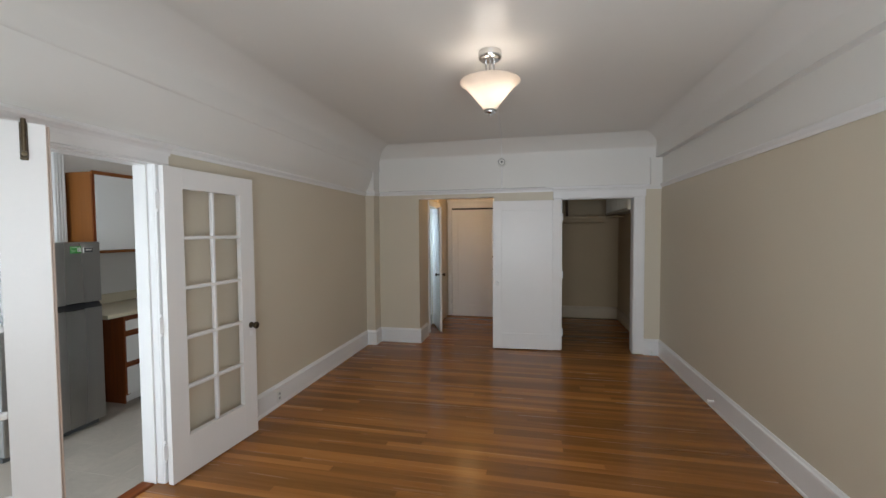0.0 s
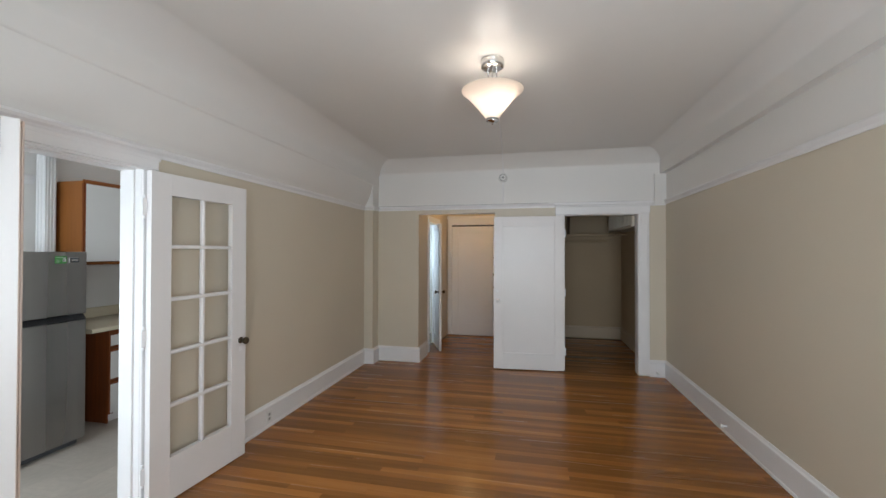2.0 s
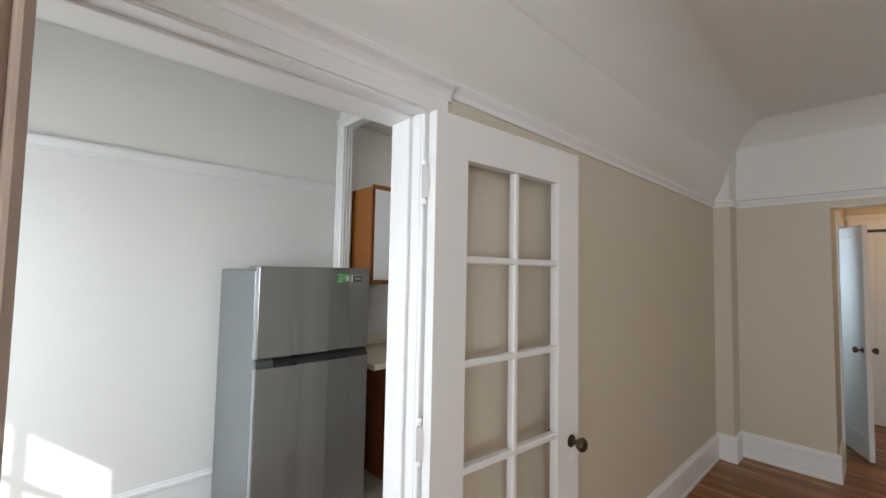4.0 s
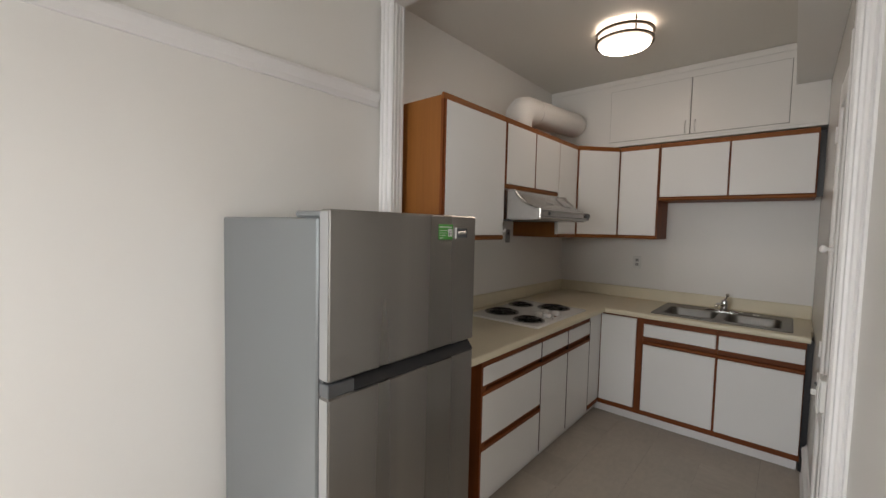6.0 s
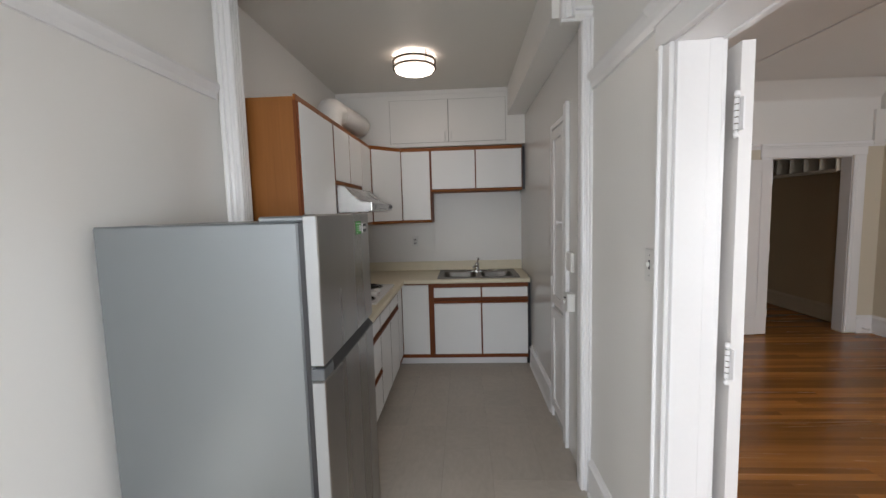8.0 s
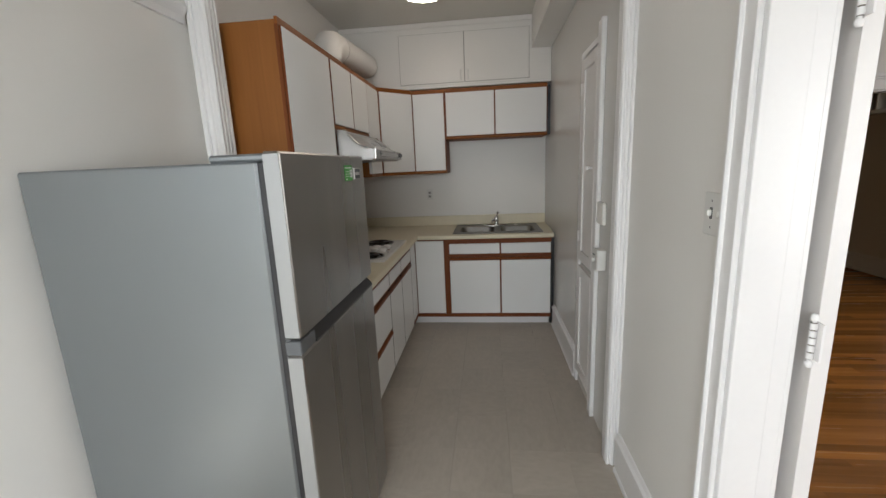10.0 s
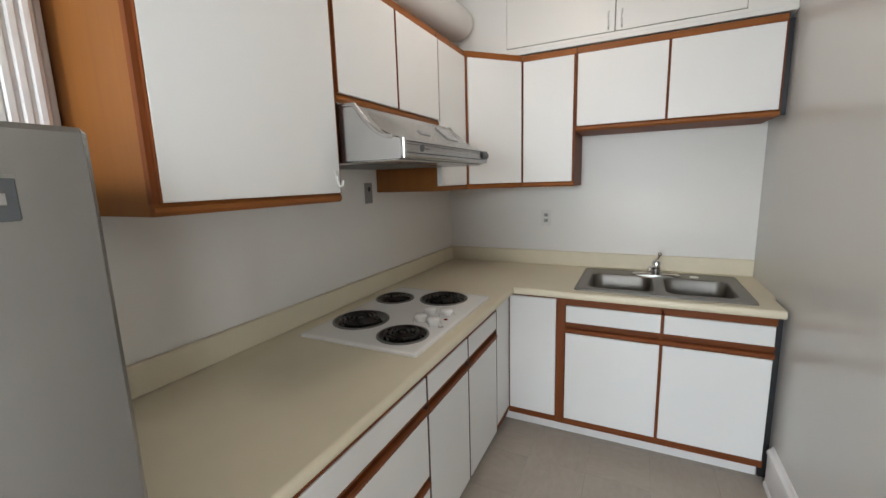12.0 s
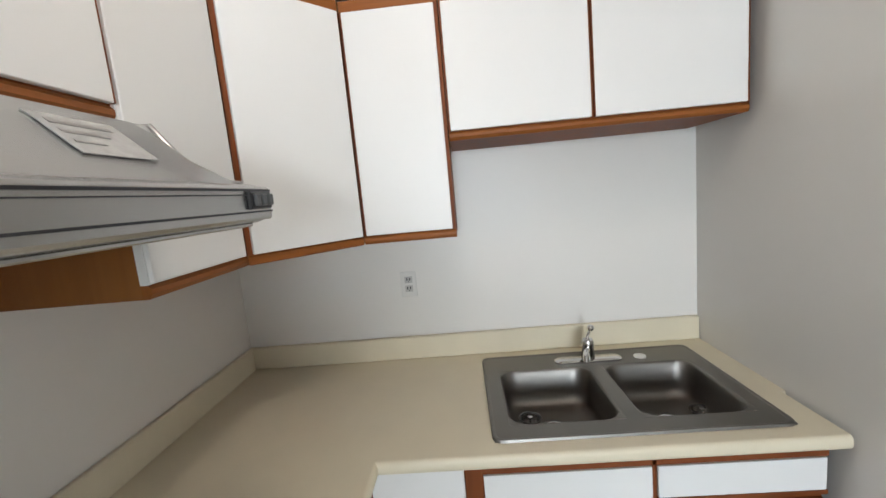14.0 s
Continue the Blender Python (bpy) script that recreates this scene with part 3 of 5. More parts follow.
def french_leaf(loc, rz, label, bolt=False):
    t = thing("french_door", loc, label, "door", "pair of french doors", rz)
    w, h, d = 0.775, 2.094, 0.02
    g0, g1, z0, z1 = 0.135, 0.635, 0.275, 1.955
    part("stile", boxes((0, -d, 0, g0, d, h), r=0.0008), DOORW, t)
    part("stile", boxes((g1, -d, 0, w, d, h), r=0.0008), DOORW, t)
    part("rail", boxes((g0, -d, z1, g1, d, h), r=0.0008), DOORW, t)
    part("rail", boxes((g0, -d, 0, g1, d, z0), r=0.0008), DOORW, t)
    mx, bw = (g0 + g1) / 2, 0.0125
    part("muntin", boxes((mx - bw, -0.016, z0, mx + bw, 0.016, z1), r=0.005), DOORW, t)
    n = 5
    ph = (z1 - z0 + 2 * bw) / n
    for k in range(1, n):
        zc = z0 - bw + k * ph
        part("muntin", boxes((g0, -0.0165, zc - bw, g1, 0.0165, zc + bw), r=0.005), DOORW, t)
    for k in range(n):
        for a, b in ((g0, mx - bw), (mx + bw, g1)):
            za = z0 - bw + k * ph + bw
            p = part("pane", boxes((a - 0.004, -0.002, za - 0.004, b + 0.004, 0.002, za + ph - 2 * bw + 0.004)), GLASS, t, "clear glass pane")
            p.visible_shadow = False
    for s in () if bolt else (-1, 1):
        k = knob(t, w - 0.052, 0.905, s * d, s)
        bm = boxes((w - 0.068, s * d - 0.002, 0.82, w - 0.036, s * d + 0.002, 0.86), r=0.006)
        part("keyhole_plate", bm, TRIM, t, "painted keyhole plate")
    for z in (0.22, 1.06, 1.87):
        hinge(t, -0.004, z, 0.031 if not bolt else -0.026)
    if bolt:
        bm = boxes((w - 0.074, -d - 0.006, 1.945, w - 0.05, -d, h - 0.002), r=0.003)
        tube(bm, [(w - 0.062, -d - 0.012, 1.952), (w - 0.062, -d - 0.012, h + 0.012)], 0.0085, 10)
        lathe(bm, [(0, -0.004), (0.009, -0.002), (0.012, 0.004), (0.01, 0.012), (0.005, 0.016), (0.005, 0.022)], Matrix.Translation((w - 0.062, -d - 0.034, 1.966)) @ Matrix.Rotation(-math.pi / 2, 4, "X"), 12)
        part("surface_bolt", bm, BRONZE, t, "dark bronze surface bolt", smooth=True)
        part("door_edge", boxes((w, -d + 0.001, 0.002, w + 0.003, d - 0.001, h - 0.002)), TAUPE, t, "worn taupe painted door edge")
        part("astragal", boxes((w + 0.003, d - 0.022, 0.002, w + 0.013, d - 0.002, h - 0.002), r=0.003), TAUPE, t, "worn taupe meeting strip")
    return t


french_leaf((0.073, 2.31, 0.008), 86.0, "white french door with ten panes, opened against the wall")
french_leaf((0.05, 0.775, 0.008), 58.5, "white french door with bronze bolt, standing half open", True)


def panel_door(name, loc, rz, w, h, label, face, stile, top, bottom, group=""):
    """A door with one sunk panel; face is the side that carries it."""
    t = thing(name, loc, label, "door", group, rz)
    d = 0.019
    part("stile", boxes((0, -d, 0, stile, d, h), r=0.003), DOORW, t)
    part("stile", boxes((w - stile, -d, 0, w, d, h), r=0.003), DOORW, t)
    part("rail", boxes((stile, -d, h - top, w - stile, d, h), r=0.002), DOORW, t)
    part("rail", boxes((stile, -d, 0, w - stile, d, bottom), r=0.002), DOORW, t)
    part("panel", boxes((stile - 0.003, -d + 0.013, bottom - 0.003, w - stile + 0.003, d - 0.013, h - top + 0.003)), DOORW, t)
    return t


SHIFT = NORTH
closet_door = panel_door("closet_door", (2.802, 5.897, 0.0), 184.3, 0.942, 2.085, "white one-panel closet door, swung open against the wall", 1, 0.125, 0.135, 0.22)
knob(closet_door, 0.942 - 0.062, 0.93, 0.019, 1, TRIM, label="painted white knob")
bm = boxes((0.942 - 0.088, 0.019, 0.885, 0.942 - 0.036, 0.0225, 0.985), r=0.004)
part("lock_plate", bm, DOORW, closet_door, "painted lock plate")
part("lock_cylinder", lathe(bmesh.new(), [(0, 0), (0.014, 0), (0.014, 0.006), (0.01, 0.01), (0, 0.01)], Matrix.Translation((0.942 - 0.05, 0.019, 1.06)) @ Matrix.Rotation(-math.pi / 2, 4, "X"), 16), TRIM, closet_door, smooth=True)
for z in (0.25, 1.05, 1.85):
    hinge(closet_door, -0.004, z, -0.022)

# black sheet behind the door draws the shade in the gaps round it
solo("entry_gap_shade", boxes((0.85, 8.006, 0.0, 1.772, 8.018, 2.135)), BLACK, "", "trim", kind="structure")
front_door = panel_door("front_door", (0.862, 7.985, -0.004), 0.001, 0.905, 2.10, "cream painted entrance door with brass locks, shut", -1, 0.12, 0.13, 0.22)
ORIGIN[front_door.name] = Vector((0, 0, 0))
knob(front_door, 0.83, 0.94, -0.019, -1, BRASSY, label="worn brass knob")
part("deadbolt", boxes((0.795, -0.045, 1.15, 0.875, -0.019, 1.20), r=0.006), BRASSY, front_door, "brass rim deadbolt")
part("peephole", lathe(bmesh.new(), [(0, 0), (0.008, 0), (0.008, 0.005), (0, 0.005)], Matrix.Translation((0.8, -0.019, 1.5)) @ Matrix.Rotation(math.pi / 2, 4, "X"), 12), BRASSY, front_door)
for z in (0.3, 1.85):
    hinge(front_door, -0.004, z, -0.022)
bath_door = panel_door("bath_door", (0.70, 7.165, -0.004), -67.3, 0.60, 2.07, "narrow white bathroom door standing ajar", -1, 0.09, 0.1, 0.2)
for s in (-1, 1):
    knob(bath_door, 0.545, 0.95, s * 0.019, s)

# ---- ceiling light of the living room ----
SHADE = bpy.data.materials.new("frosted_glass_shade")
SHADE.use_nodes = True
nt = SHADE.node_tree
b = nt.nodes["Principled BSDF"]
b.inputs["Base Color"].default_value = (0.86, 0.80, 0.72, 1)
b.inputs["Roughness"].default_value = 0.25
tl = nt.nodes.new("ShaderNodeBsdfTranslucent")
tl.inputs[0].default_value = (0.92, 0.85, 0.78, 1)
mx = nt.nodes.new("ShaderNodeMixShader")
mx.inputs[0].default_value = 0.62
nt.links.new(b.outputs[0], mx.inputs[1])
nt.links.new(tl.outputs[0], mx.inputs[2])
nt.links.new(mx.outputs[0], nt.nodes["Material Output"].inputs[0])
SHIFT = Vector((-0.068, 0.116, -0.008))
LX, LY = 2.05, 3.05
cl = thing("ceiling_light", (LX, LY, 2.93), "semi-flush ceiling light with frosted bowl shade, switched on", "ceiling light")
T = Matrix.Translation
part("canopy", lathe(bmesh.new(), [(0, 2.951), (0.082, 2.951), (0.083, 2.915), (0.08, 2.902), (0.072, 2.895), (0.05, 2.892), (0, 2.892)], T((LX, LY, 0))), CHROME, cl, "polished chrome canopy", smooth=True)
for k in range(3):
    a = 0.6 + k * 2.094
    part("rod", tube(bmesh.new(), [(LX + 0.035 * math.cos(a), LY + 0.035 * math.sin(a), 2.894), (LX + 0.03 * math.cos(a), LY + 0.03 * math.sin(a), 2.70)], 0.006, 10), CHROME, cl, smooth=True)
part("stem", tube(bmesh.new(), [(LX, LY, 2.72), (LX, LY, 2.52)], 0.007, 10), CHROME, cl, smooth=True)
outer = [(0.042, 2.54), (0.058, 2.565), (0.085, 2.60), (0.118, 2.64), (0.155, 2.685), (0.19, 2.718), (0.214, 2.735)]
inner = [(r - 0.004, z + 0.005) for r, z in reversed(outer)]
part("shade", lathe(bmesh.new(), outer + [(0.2135, 2.741)] + inner, T((LX, LY, 0)), 40), SHADE, cl, "frosted white glass bowl", smooth=True)
part("finial", lathe(bmesh.new(), [(0, 2.497), (0.006, 2.5), (0.008, 2.515), (0.02, 2.52), (0.042, 2.524), (0.045, 2.535), (0.042, 2.547), (0, 2.547)], T((LX, LY, 0))), CHROME, cl, smooth=True)
for s in (-1, 1):
    BULB = glowing("warm_bulb", (1.0, 0.85, 0.74), 4.0) if s < 0 else BULB
    part("bulb", lathe(bmesh.new(), [(0, 2.60), (0.016, 2.607), (0.024, 2.625), (0.022, 2.645), (0.012, 2.665), (0.012, 2.69), (0, 2.69)], T((LX + s * 0.062, LY - 0.015 * s, 0)), 16), BULB, cl, "glowing warm bulb", smooth=True)
    lp = lamp("bulb_light", "POINT", 0.66, (1.0, 0.83, 0.71), T(Vector((LX + s * 0.062, LY - 0.015 * s, 2.705)) + SHIFT))
    lp.data.shadow_soft_size = 0.03

# smoke detector and its raceway
SHIFT = NORTH
sd = thing("smoke_detector", (1.985, 5.925, 2.64), "round white smoke detector high on the wall", "smoke detector")
mm = T((1.985, 5.928, 2.64)) @ Matrix.Rotation(math.pi / 2, 4, "X")
part("housing", lathe(bmesh.new(), [(0, 0), (0.062, 0), (0.062, 0.012), (0.056, 0.026), (0.04, 0.032), (0.036, 0.028), (0.03, 0.034), (0, 0.036)], mm, 32), PLASTIC, sd, smooth=True)
part("ring", lathe(bmesh.new(), [(0.047, 0.0295), (0.049, 0.0325), (0.043, 0.0345), (0.042, 0.031)], mm, 32), GREYPL, sd, smooth=True)
part("test_button", lathe(bmesh.new(), [(0, 0.036), (0.014, 0.036), (0.013, 0.041), (0, 0.042)], mm, 16), DARKGREY, sd, smooth=True)
bm = bmesh.new()
tube(bm, [(2.1, 3.14, 2.926), (2.0, 5.60, 2.926)], 0.007, 8)
tube(bm, [(2.0, 5.60, 2.926), (1.99, 5.70, 2.915), (1.987, 5.77, 2.885), (1.985, 5.85, 2.835), (1.985, 5.912, 2.775), (1.985, 5.923, 2.72)], 0.007, 8)
solo("cable_raceway", bm, TRIM, "thin painted cable raceway across the ceiling", "raceway", smooth=True)
solo("cable_raceway", boxes((1.977, 5.914, 2.27, 1.993, 5.93, 2.585), r=0.003), TRIM, "short painted cable raceway under the smoke detector", "raceway")

# baseboard fittings
SHIFT = LIVING
SOCKET = mat("grey_white_socket", (0.50, 0.49, 0.47), 0.4, vary=0.03)


def outlet(loc, rz, label, plate=PLASTIC, w=0.07, h=0.115, group="wall outlets"):
    t = thing("wall_outlet", loc, label, "outlet", group, rz if rz else 0.001)
    ORIGIN[t.name] = Vector((0, 0, 0))
    part("plate", boxes((-w / 2, -0.006, -h / 2, w / 2, 0, h / 2), r=0.003), plate, t)
    for z in (-0.02, 0.02):
        s = part("socket", boxes((-0.017, -0.008, z - 0.0145, 0.017, -0.0055, z + 0.0145), r=0.006), SOCKET, t)
        for x in (-0.006, 0.006):
            part("slot", boxes((x - 0.0025, -0.0086, z - 0.004, x + 0.0025, -0.0078, z + 0.009)), BLACK, s)
        part("ground_hole", boxes((-0.0025, -0.0084, z - 0.01, 0.0025, -0.0078, z - 0.006)), BLACK, s)
    return t


outlet((0.0205, 3.555, 0.10), 90, "white outlet set in the baseboard")
ds = thing("door_stop", (4.048, 4.29, 0.075), "small white door stop on the baseboard", "door stop")
part("post", tube(bmesh.new(), [(4.048, 4.29, 0.075), (4.012, 4.29, 0.075)], 0.01, 12), TRIM, ds, smooth=True)
part("tip", tube(bmesh.new(), [(4.012, 4.29, 0.075), (3.996, 4.29, 0.075)], 0.017, 14), PLASTIC, ds, smooth=True)
SHIFT = NORTH
ds = thing("door_stop", (3.96, 5.9, 0.05), "low white spring door stop by the closet", "door stop")
part("post", tube(bmesh.new(), [(3.95, 5.905, 0.05), (3.95, 5.83, 0.05)], 0.009, 12), TRIM, ds, smooth=True)
part("tip", tube(bmesh.new(), [(3.95, 5.83, 0.05), (3.95, 5.81, 0.05)], 0.015, 14), PLASTIC, ds, smooth=True)

# ---- closet fittings ----
# darkened tan in place of white carries the shade inside the closet
sh = thing("closet_shelf", (3.2, 8.0, 1.90), "long closet shelf with hanging rod, dimmed to the closet tan", "shelf")
part("board", boxes((2.42, 7.75, 1.90, 4.003, 8.228, 1.922), r=0.002), CLOSETDIM, sh)
part("front_edge", boxes((2.42, 7.735, 1.885, 3.70, 7.75, 1.925), r=0.002), CLOSETDIM, sh)
part("divider", boxes((3.05, 7.76, 1.922, 3.07, 8.22, 2.25), r=0.002), CLOSETDIM, sh)
part("cleat", boxes((2.42, 8.205, 1.84, 4.003, 8.228, 1.90), r=0.002), CLOSETDIM, sh)
part("rod", tube(bmesh.new(), [(2.425, 7.95, 1.80), (3.70, 7.95, 1.80)], 0.015, 12), CLOSETDIM, sh, smooth=True)
cu = thing("cubby_shelf", (3.85, 7.0, 1.96), "row of cream cubby holes above the closet rail", "shelf")
part("board", boxes((3.70, 6.09, 1.95, 4.003, 7.735, 1.97), r=0.002), BEIGE, cu)
part("top_board", boxes((3.70, 6.09, 2.26, 4.003, 7.735, 2.275), r=0.002), BEIGE, cu)
part("edge", boxes((3.69, 6.09, 1.935, 3.70, 7.735, 1.972), r=0.001), BEIGE, cu)
for k in range(8):
    y = 6.10 + k * 0.232
    part("divider", boxes((3.70, y, 1.97, 4.003, y + 0.012, 2.26)), BEIGE, cu)

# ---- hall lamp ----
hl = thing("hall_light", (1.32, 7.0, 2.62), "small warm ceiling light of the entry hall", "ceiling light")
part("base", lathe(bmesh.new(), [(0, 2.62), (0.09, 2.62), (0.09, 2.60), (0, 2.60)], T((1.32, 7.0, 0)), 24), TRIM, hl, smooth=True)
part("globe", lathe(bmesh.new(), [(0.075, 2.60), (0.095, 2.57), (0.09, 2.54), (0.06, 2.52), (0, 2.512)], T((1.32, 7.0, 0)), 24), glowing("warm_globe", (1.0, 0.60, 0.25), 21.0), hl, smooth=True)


# ---- windows behind the walk ----
SHIFT = LIVING
def window(name, x0, x1, z0, z1, y, cols, rows, blinds):
    t = thing(name, ((x0 + x1) / 2, y, z0), "", "window", kind="structure")
    f = 0.05
    part("window_frame", boxes((x0, y - 0.1, z0, x0 + f, y - 0.04, z1), (x1 - f, y - 0.1, z0, x1, y - 0.04, z1), (x0 + f, y - 0.1, z0, x1 - f, y - 0.04, z0 + f), (x0 + f, y - 0.1, z1 - f, x1 - f, y - 0.04, z1)), TRIM, t)
    part("window_sill", boxes((x0 - 0.05, y - 0.04, z0 - 0.03, x1 + 0.05, y + 0.05, z0), r=0.006), TRIM, t)
    for k in range(1, cols):
        x = x0 + f + (x1 - x0 - 2 * f) * k / cols
        part("muntin", boxes((x - 0.016, y - 0.085, z0 + f, x + 0.016, y - 0.055, z1 - f)), TRIM, t)
    for k in range(1, rows):
        z = z0 + f + (z1 - z0 - 2 * f) * k / rows
        part("muntin", boxes((x0 + f, y - 0.086, z - 0.016, x1 - f, y - 0.054, z + 0.016)), TRIM, t)
    p = part("pane", boxes((x0 + f, y - 0.072, z0 + f, x1 - f, y - 0.068, z1 - f)), GLASS, t)
    p.visible_shadow = False
    if blinds:
        bl = thing("window_blind", ((x0 + x1) / 2, y, z1), "white horizontal slat blind lowered over the window", "blind", "window blinds")
        n = int((z1 - z0 - 0.06) / 0.026)
        for k in range(n):
            z = z1 - 0.05 - k * 0.026
            bm = bmesh.new()
            prism(bm, [(x0 + 0.02, y - 0.032, z - 0.008), (x0 + 0.02, y - 0.008, z + 0.008), (x0 + 0.02, y - 0.008, z + 0.009), (x0 + 0.02, y - 0.032, z - 0.007)], (x1 - x0 - 0.04, 0, 0))
            part("slat", bm, PLASTIC, bl)
        part("headrail", boxes((x0 + 0.01, y - 0.038, z1 - 0.035, x1 - 0.01, y - 0.004, z1 - 0.001)), PLASTIC, bl)


window("window_1", 1.4, 2.5, 0.75, 2.25, YS, 1, 2, True)
window("window_2", 2.7, 3.8, 0.75, 2.25, YS, 1, 2, True)
SHIFT = Vector((0, 0, 0))
window("window_3", -1.95, -0.5, 0.9, 2.2, YN, 4, 4, False)


# ---- refrigerator ----
SHIFT = Vector((0, 0, 0))
fr = thing("refrigerator", (-1.78, 2.66, 0), "stainless top-freezer refrigerator with grey sides, standing in the nook", "refrigerator")
FX, F0, F1 = -1.419, 2.33, 3.042
part("body", boxes((-2.195, F0 + 0.004, 0.03, -1.487, F1 - 0.004, 1.578), r=0.006), FRSIDE, fr, "satin grey painted cabinet")
part("gasket", boxes((-1.487, F0 + 0.012, 0.08, -1.468, F1 - 0.012, 1.575)), BLACK, fr, "black door gasket")
part("freezer_door", boxes((-1.468, F0, 1.086, FX, F1, 1.602), r=0.006), STEEL, fr, "brushed stainless freezer door")
part("fridge_door", boxes((-1.468, F0, 0.055, FX, F1, 1.038), r=0.006), STEEL, fr, "brushed stainless lower door")
part("door_cap", boxes((-1.468, F0 + 0.001, 1.038, -1.421, F0 + 0.098, 1.080), (-1.468, F0 + 0.004, 1.080, -1.45, F0 + 0.098, 1.0855), r=0.003), DARKGREY, fr, "grey plastic hinge cap")
bm = bmesh.new()
prism(bm, [(-1.468, F0 + 0.098, 1.0385), (-1.418, F0 + 0.098, 1.0385), (-1.418, F0 + 0.098, 1.044), (-1.452, F0 + 0.098, 1.0855), (-1.468, F0 + 0.098, 1.0855)], (0, F1 - F0 - 0.103, 0))
part("grip_recess", bm, BLACK, fr, "dark recessed grip")
EDGE = mat("light_grey_door_edge", (0.33, 0.335, 0.335), 0.33, 0.4, vary=0.03)
for z0, z1 in ((1.092, 1.596), (0.061, 1.032)):
    part("door_edge", boxes((-1.464, F0 - 0.0015, z0, -1.421, F0 + 0.002, z1), r=0.0008), EDGE, fr, "light grey painted door edge")
part("hinge_cover", boxes((-1.62, F0 + 0.006, 1.578, -1.455, F0 + 0.10, 1.598), r=0.006), FRSIDE, fr, "grey hinge cover")
part("kick_plate", boxes((-1.52, F0 + 0.02, 0.0, -1.48, F1 - 0.02, 0.055), r=0.002), DARKGREY, fr)
for y in (F0 + 0.06, F1 - 0.06):
    for x in (-2.10, -1.54):
        part("foot", lathe(bmesh.new(), [(0, 0), (0.02, 0), (0.02, 0.02), (0.01, 0.024), (0.01, 0.032), (0, 0.032)], T((x, y, 0)), 14), BLACK, fr, smooth=True)
lb = part("energy_label", boxes((FX - 0.001, 2.806, 1.508, FX + 0.0012, 2.889, 1.566)), GREEN, fr, "green printed label")
for k in range(3):
    part("text_bar", boxes((FX + 0.001, 2.811, 1.5415 - k * 0.009, FX + 0.0018, 2.856 - 0.004 * k, 1.543 - k * 0.009)), PAPER, lb)
part("text_bar", boxes((FX + 0.001, 2.809, 1.5545, FX + 0.0018, 2.883, 1.558)), PAPER, lb)
part("text_bar", boxes((FX + 0.001, 2.811, 1.513, FX + 0.0018, 2.832, 1.516)), PAPER, lb)
part("white_square", boxes((FX + 0.001, 2.860, 1.520, FX + 0.0018, 2.885, 1.549)), PAPER, lb)
rng = random.Random(3)
for a in range(5):
    for c in range(5):
        if rng.random() < 0.55:
            part("dark_speck", boxes((FX + 0.0016, 2.8635 + a * 0.0038, 1.5235 + c * 0.0046, FX + 0.0022, 2.8665 + a * 0.0038, 1.5272 + c * 0.0046)), DARKGREY, lb)
bd = part("badge", boxes((FX - 0.001, 2.909, 1.514, FX + 0.003, 2.980, 1.553), r=0.0015), DARKGREY, fr, "dark maker's badge with a chrome edge")
part("badge_tab", boxes((FX + 0.001, 2.903, 1.512, FX + 0.005, 2.910, 1.555)), PAPER, bd)
part("badge_rim", boxes((FX + 0.001, 2.910, 1.552, FX + 0.004, 2.980, 1.5555)), CHROME, bd)
part("badge_mark", boxes((FX + 0.002, 2.922, 1.528, FX + 0.0042, 2.972, 1.540), r=0.001), CHROME, bd)

# ---- base cabinets along the west wall ----
CT = 0.872
BX = -1.600


def west_unit(y0, y1, rows, label, end=False):
    """A base unit facing east: rows are (z0, z1, kind) of white fronts; brown grips between them."""
    t = thing("base_cabinet", ((WX + BX) / 2, (y0 + y1) / 2, 0), label, "cabinet", "base cabinets")
    part("body", boxes((WX + 0.003, y0, 0.085, BX - 0.026, y1, CT), r=0.001), BROWN, t, "stained brown carcass")
    part("toe_kick", boxes((WX + 0.01, y0, 0.0, BX - 0.055, y1, 0.085)), TRIM, t, "white toe kick")
    part("top_rail", boxes((BX - 0.018, y0, 0.82, BX - 0.003, y1, CT)), BROWNH, t)
    # nearly flush dark strip in place of the shade between two fronts
    part("gap_shade_strip", boxes((BX - 0.017, y1 - 0.0048, 0.092, BX - 0.001, y1 + 0.0088, 0.82)), GAPSHADE, t, "dark strip for the shade between fronts")
    for z0, z1, kind in rows:
        if kind == "grip":
            bm = bmesh.new()
            prism(bm, [(BX - 0.03, y0, z0), (BX - 0.001, y0, z0), (BX + 0.004, y0, z0 + 0.006), (BX + 0.005, y0, z0 + 0.022), (BX - 0.002, y0, z0 + 0.027), (BX - 0.022, y0, z0 + 0.027), (BX - 0.022, y0, z1 - 0.014), (BX - 0.002, y0, z1 - 0.011), (BX - 0.001, y0, z1), (BX - 0.03, y0, z1)], (0, y1 - y0, 0))
            part("grip_rail", bm, BROWNH, t, "brown moulded grip rail")
        else:
            part(kind, boxes((BX - 0.016, y0 + 0.005, z0, BX, y1 - 0.005, z1), r=0.0015), LAMINATE, t, "white laminate front")
    if end:
        part("end_panel", boxes((WX + 0.003, y0 - 0.012, 0.0, BX - 0.018, y0, CT), r=0.001), BROWN, t, "stained brown end panel")
        part("end_stile", boxes((BX - 0.018, y0 - 0.012, 0.085, BX - 0.002, y0 + 0.034, CT), r=0.001), BROWN, t)
    return t


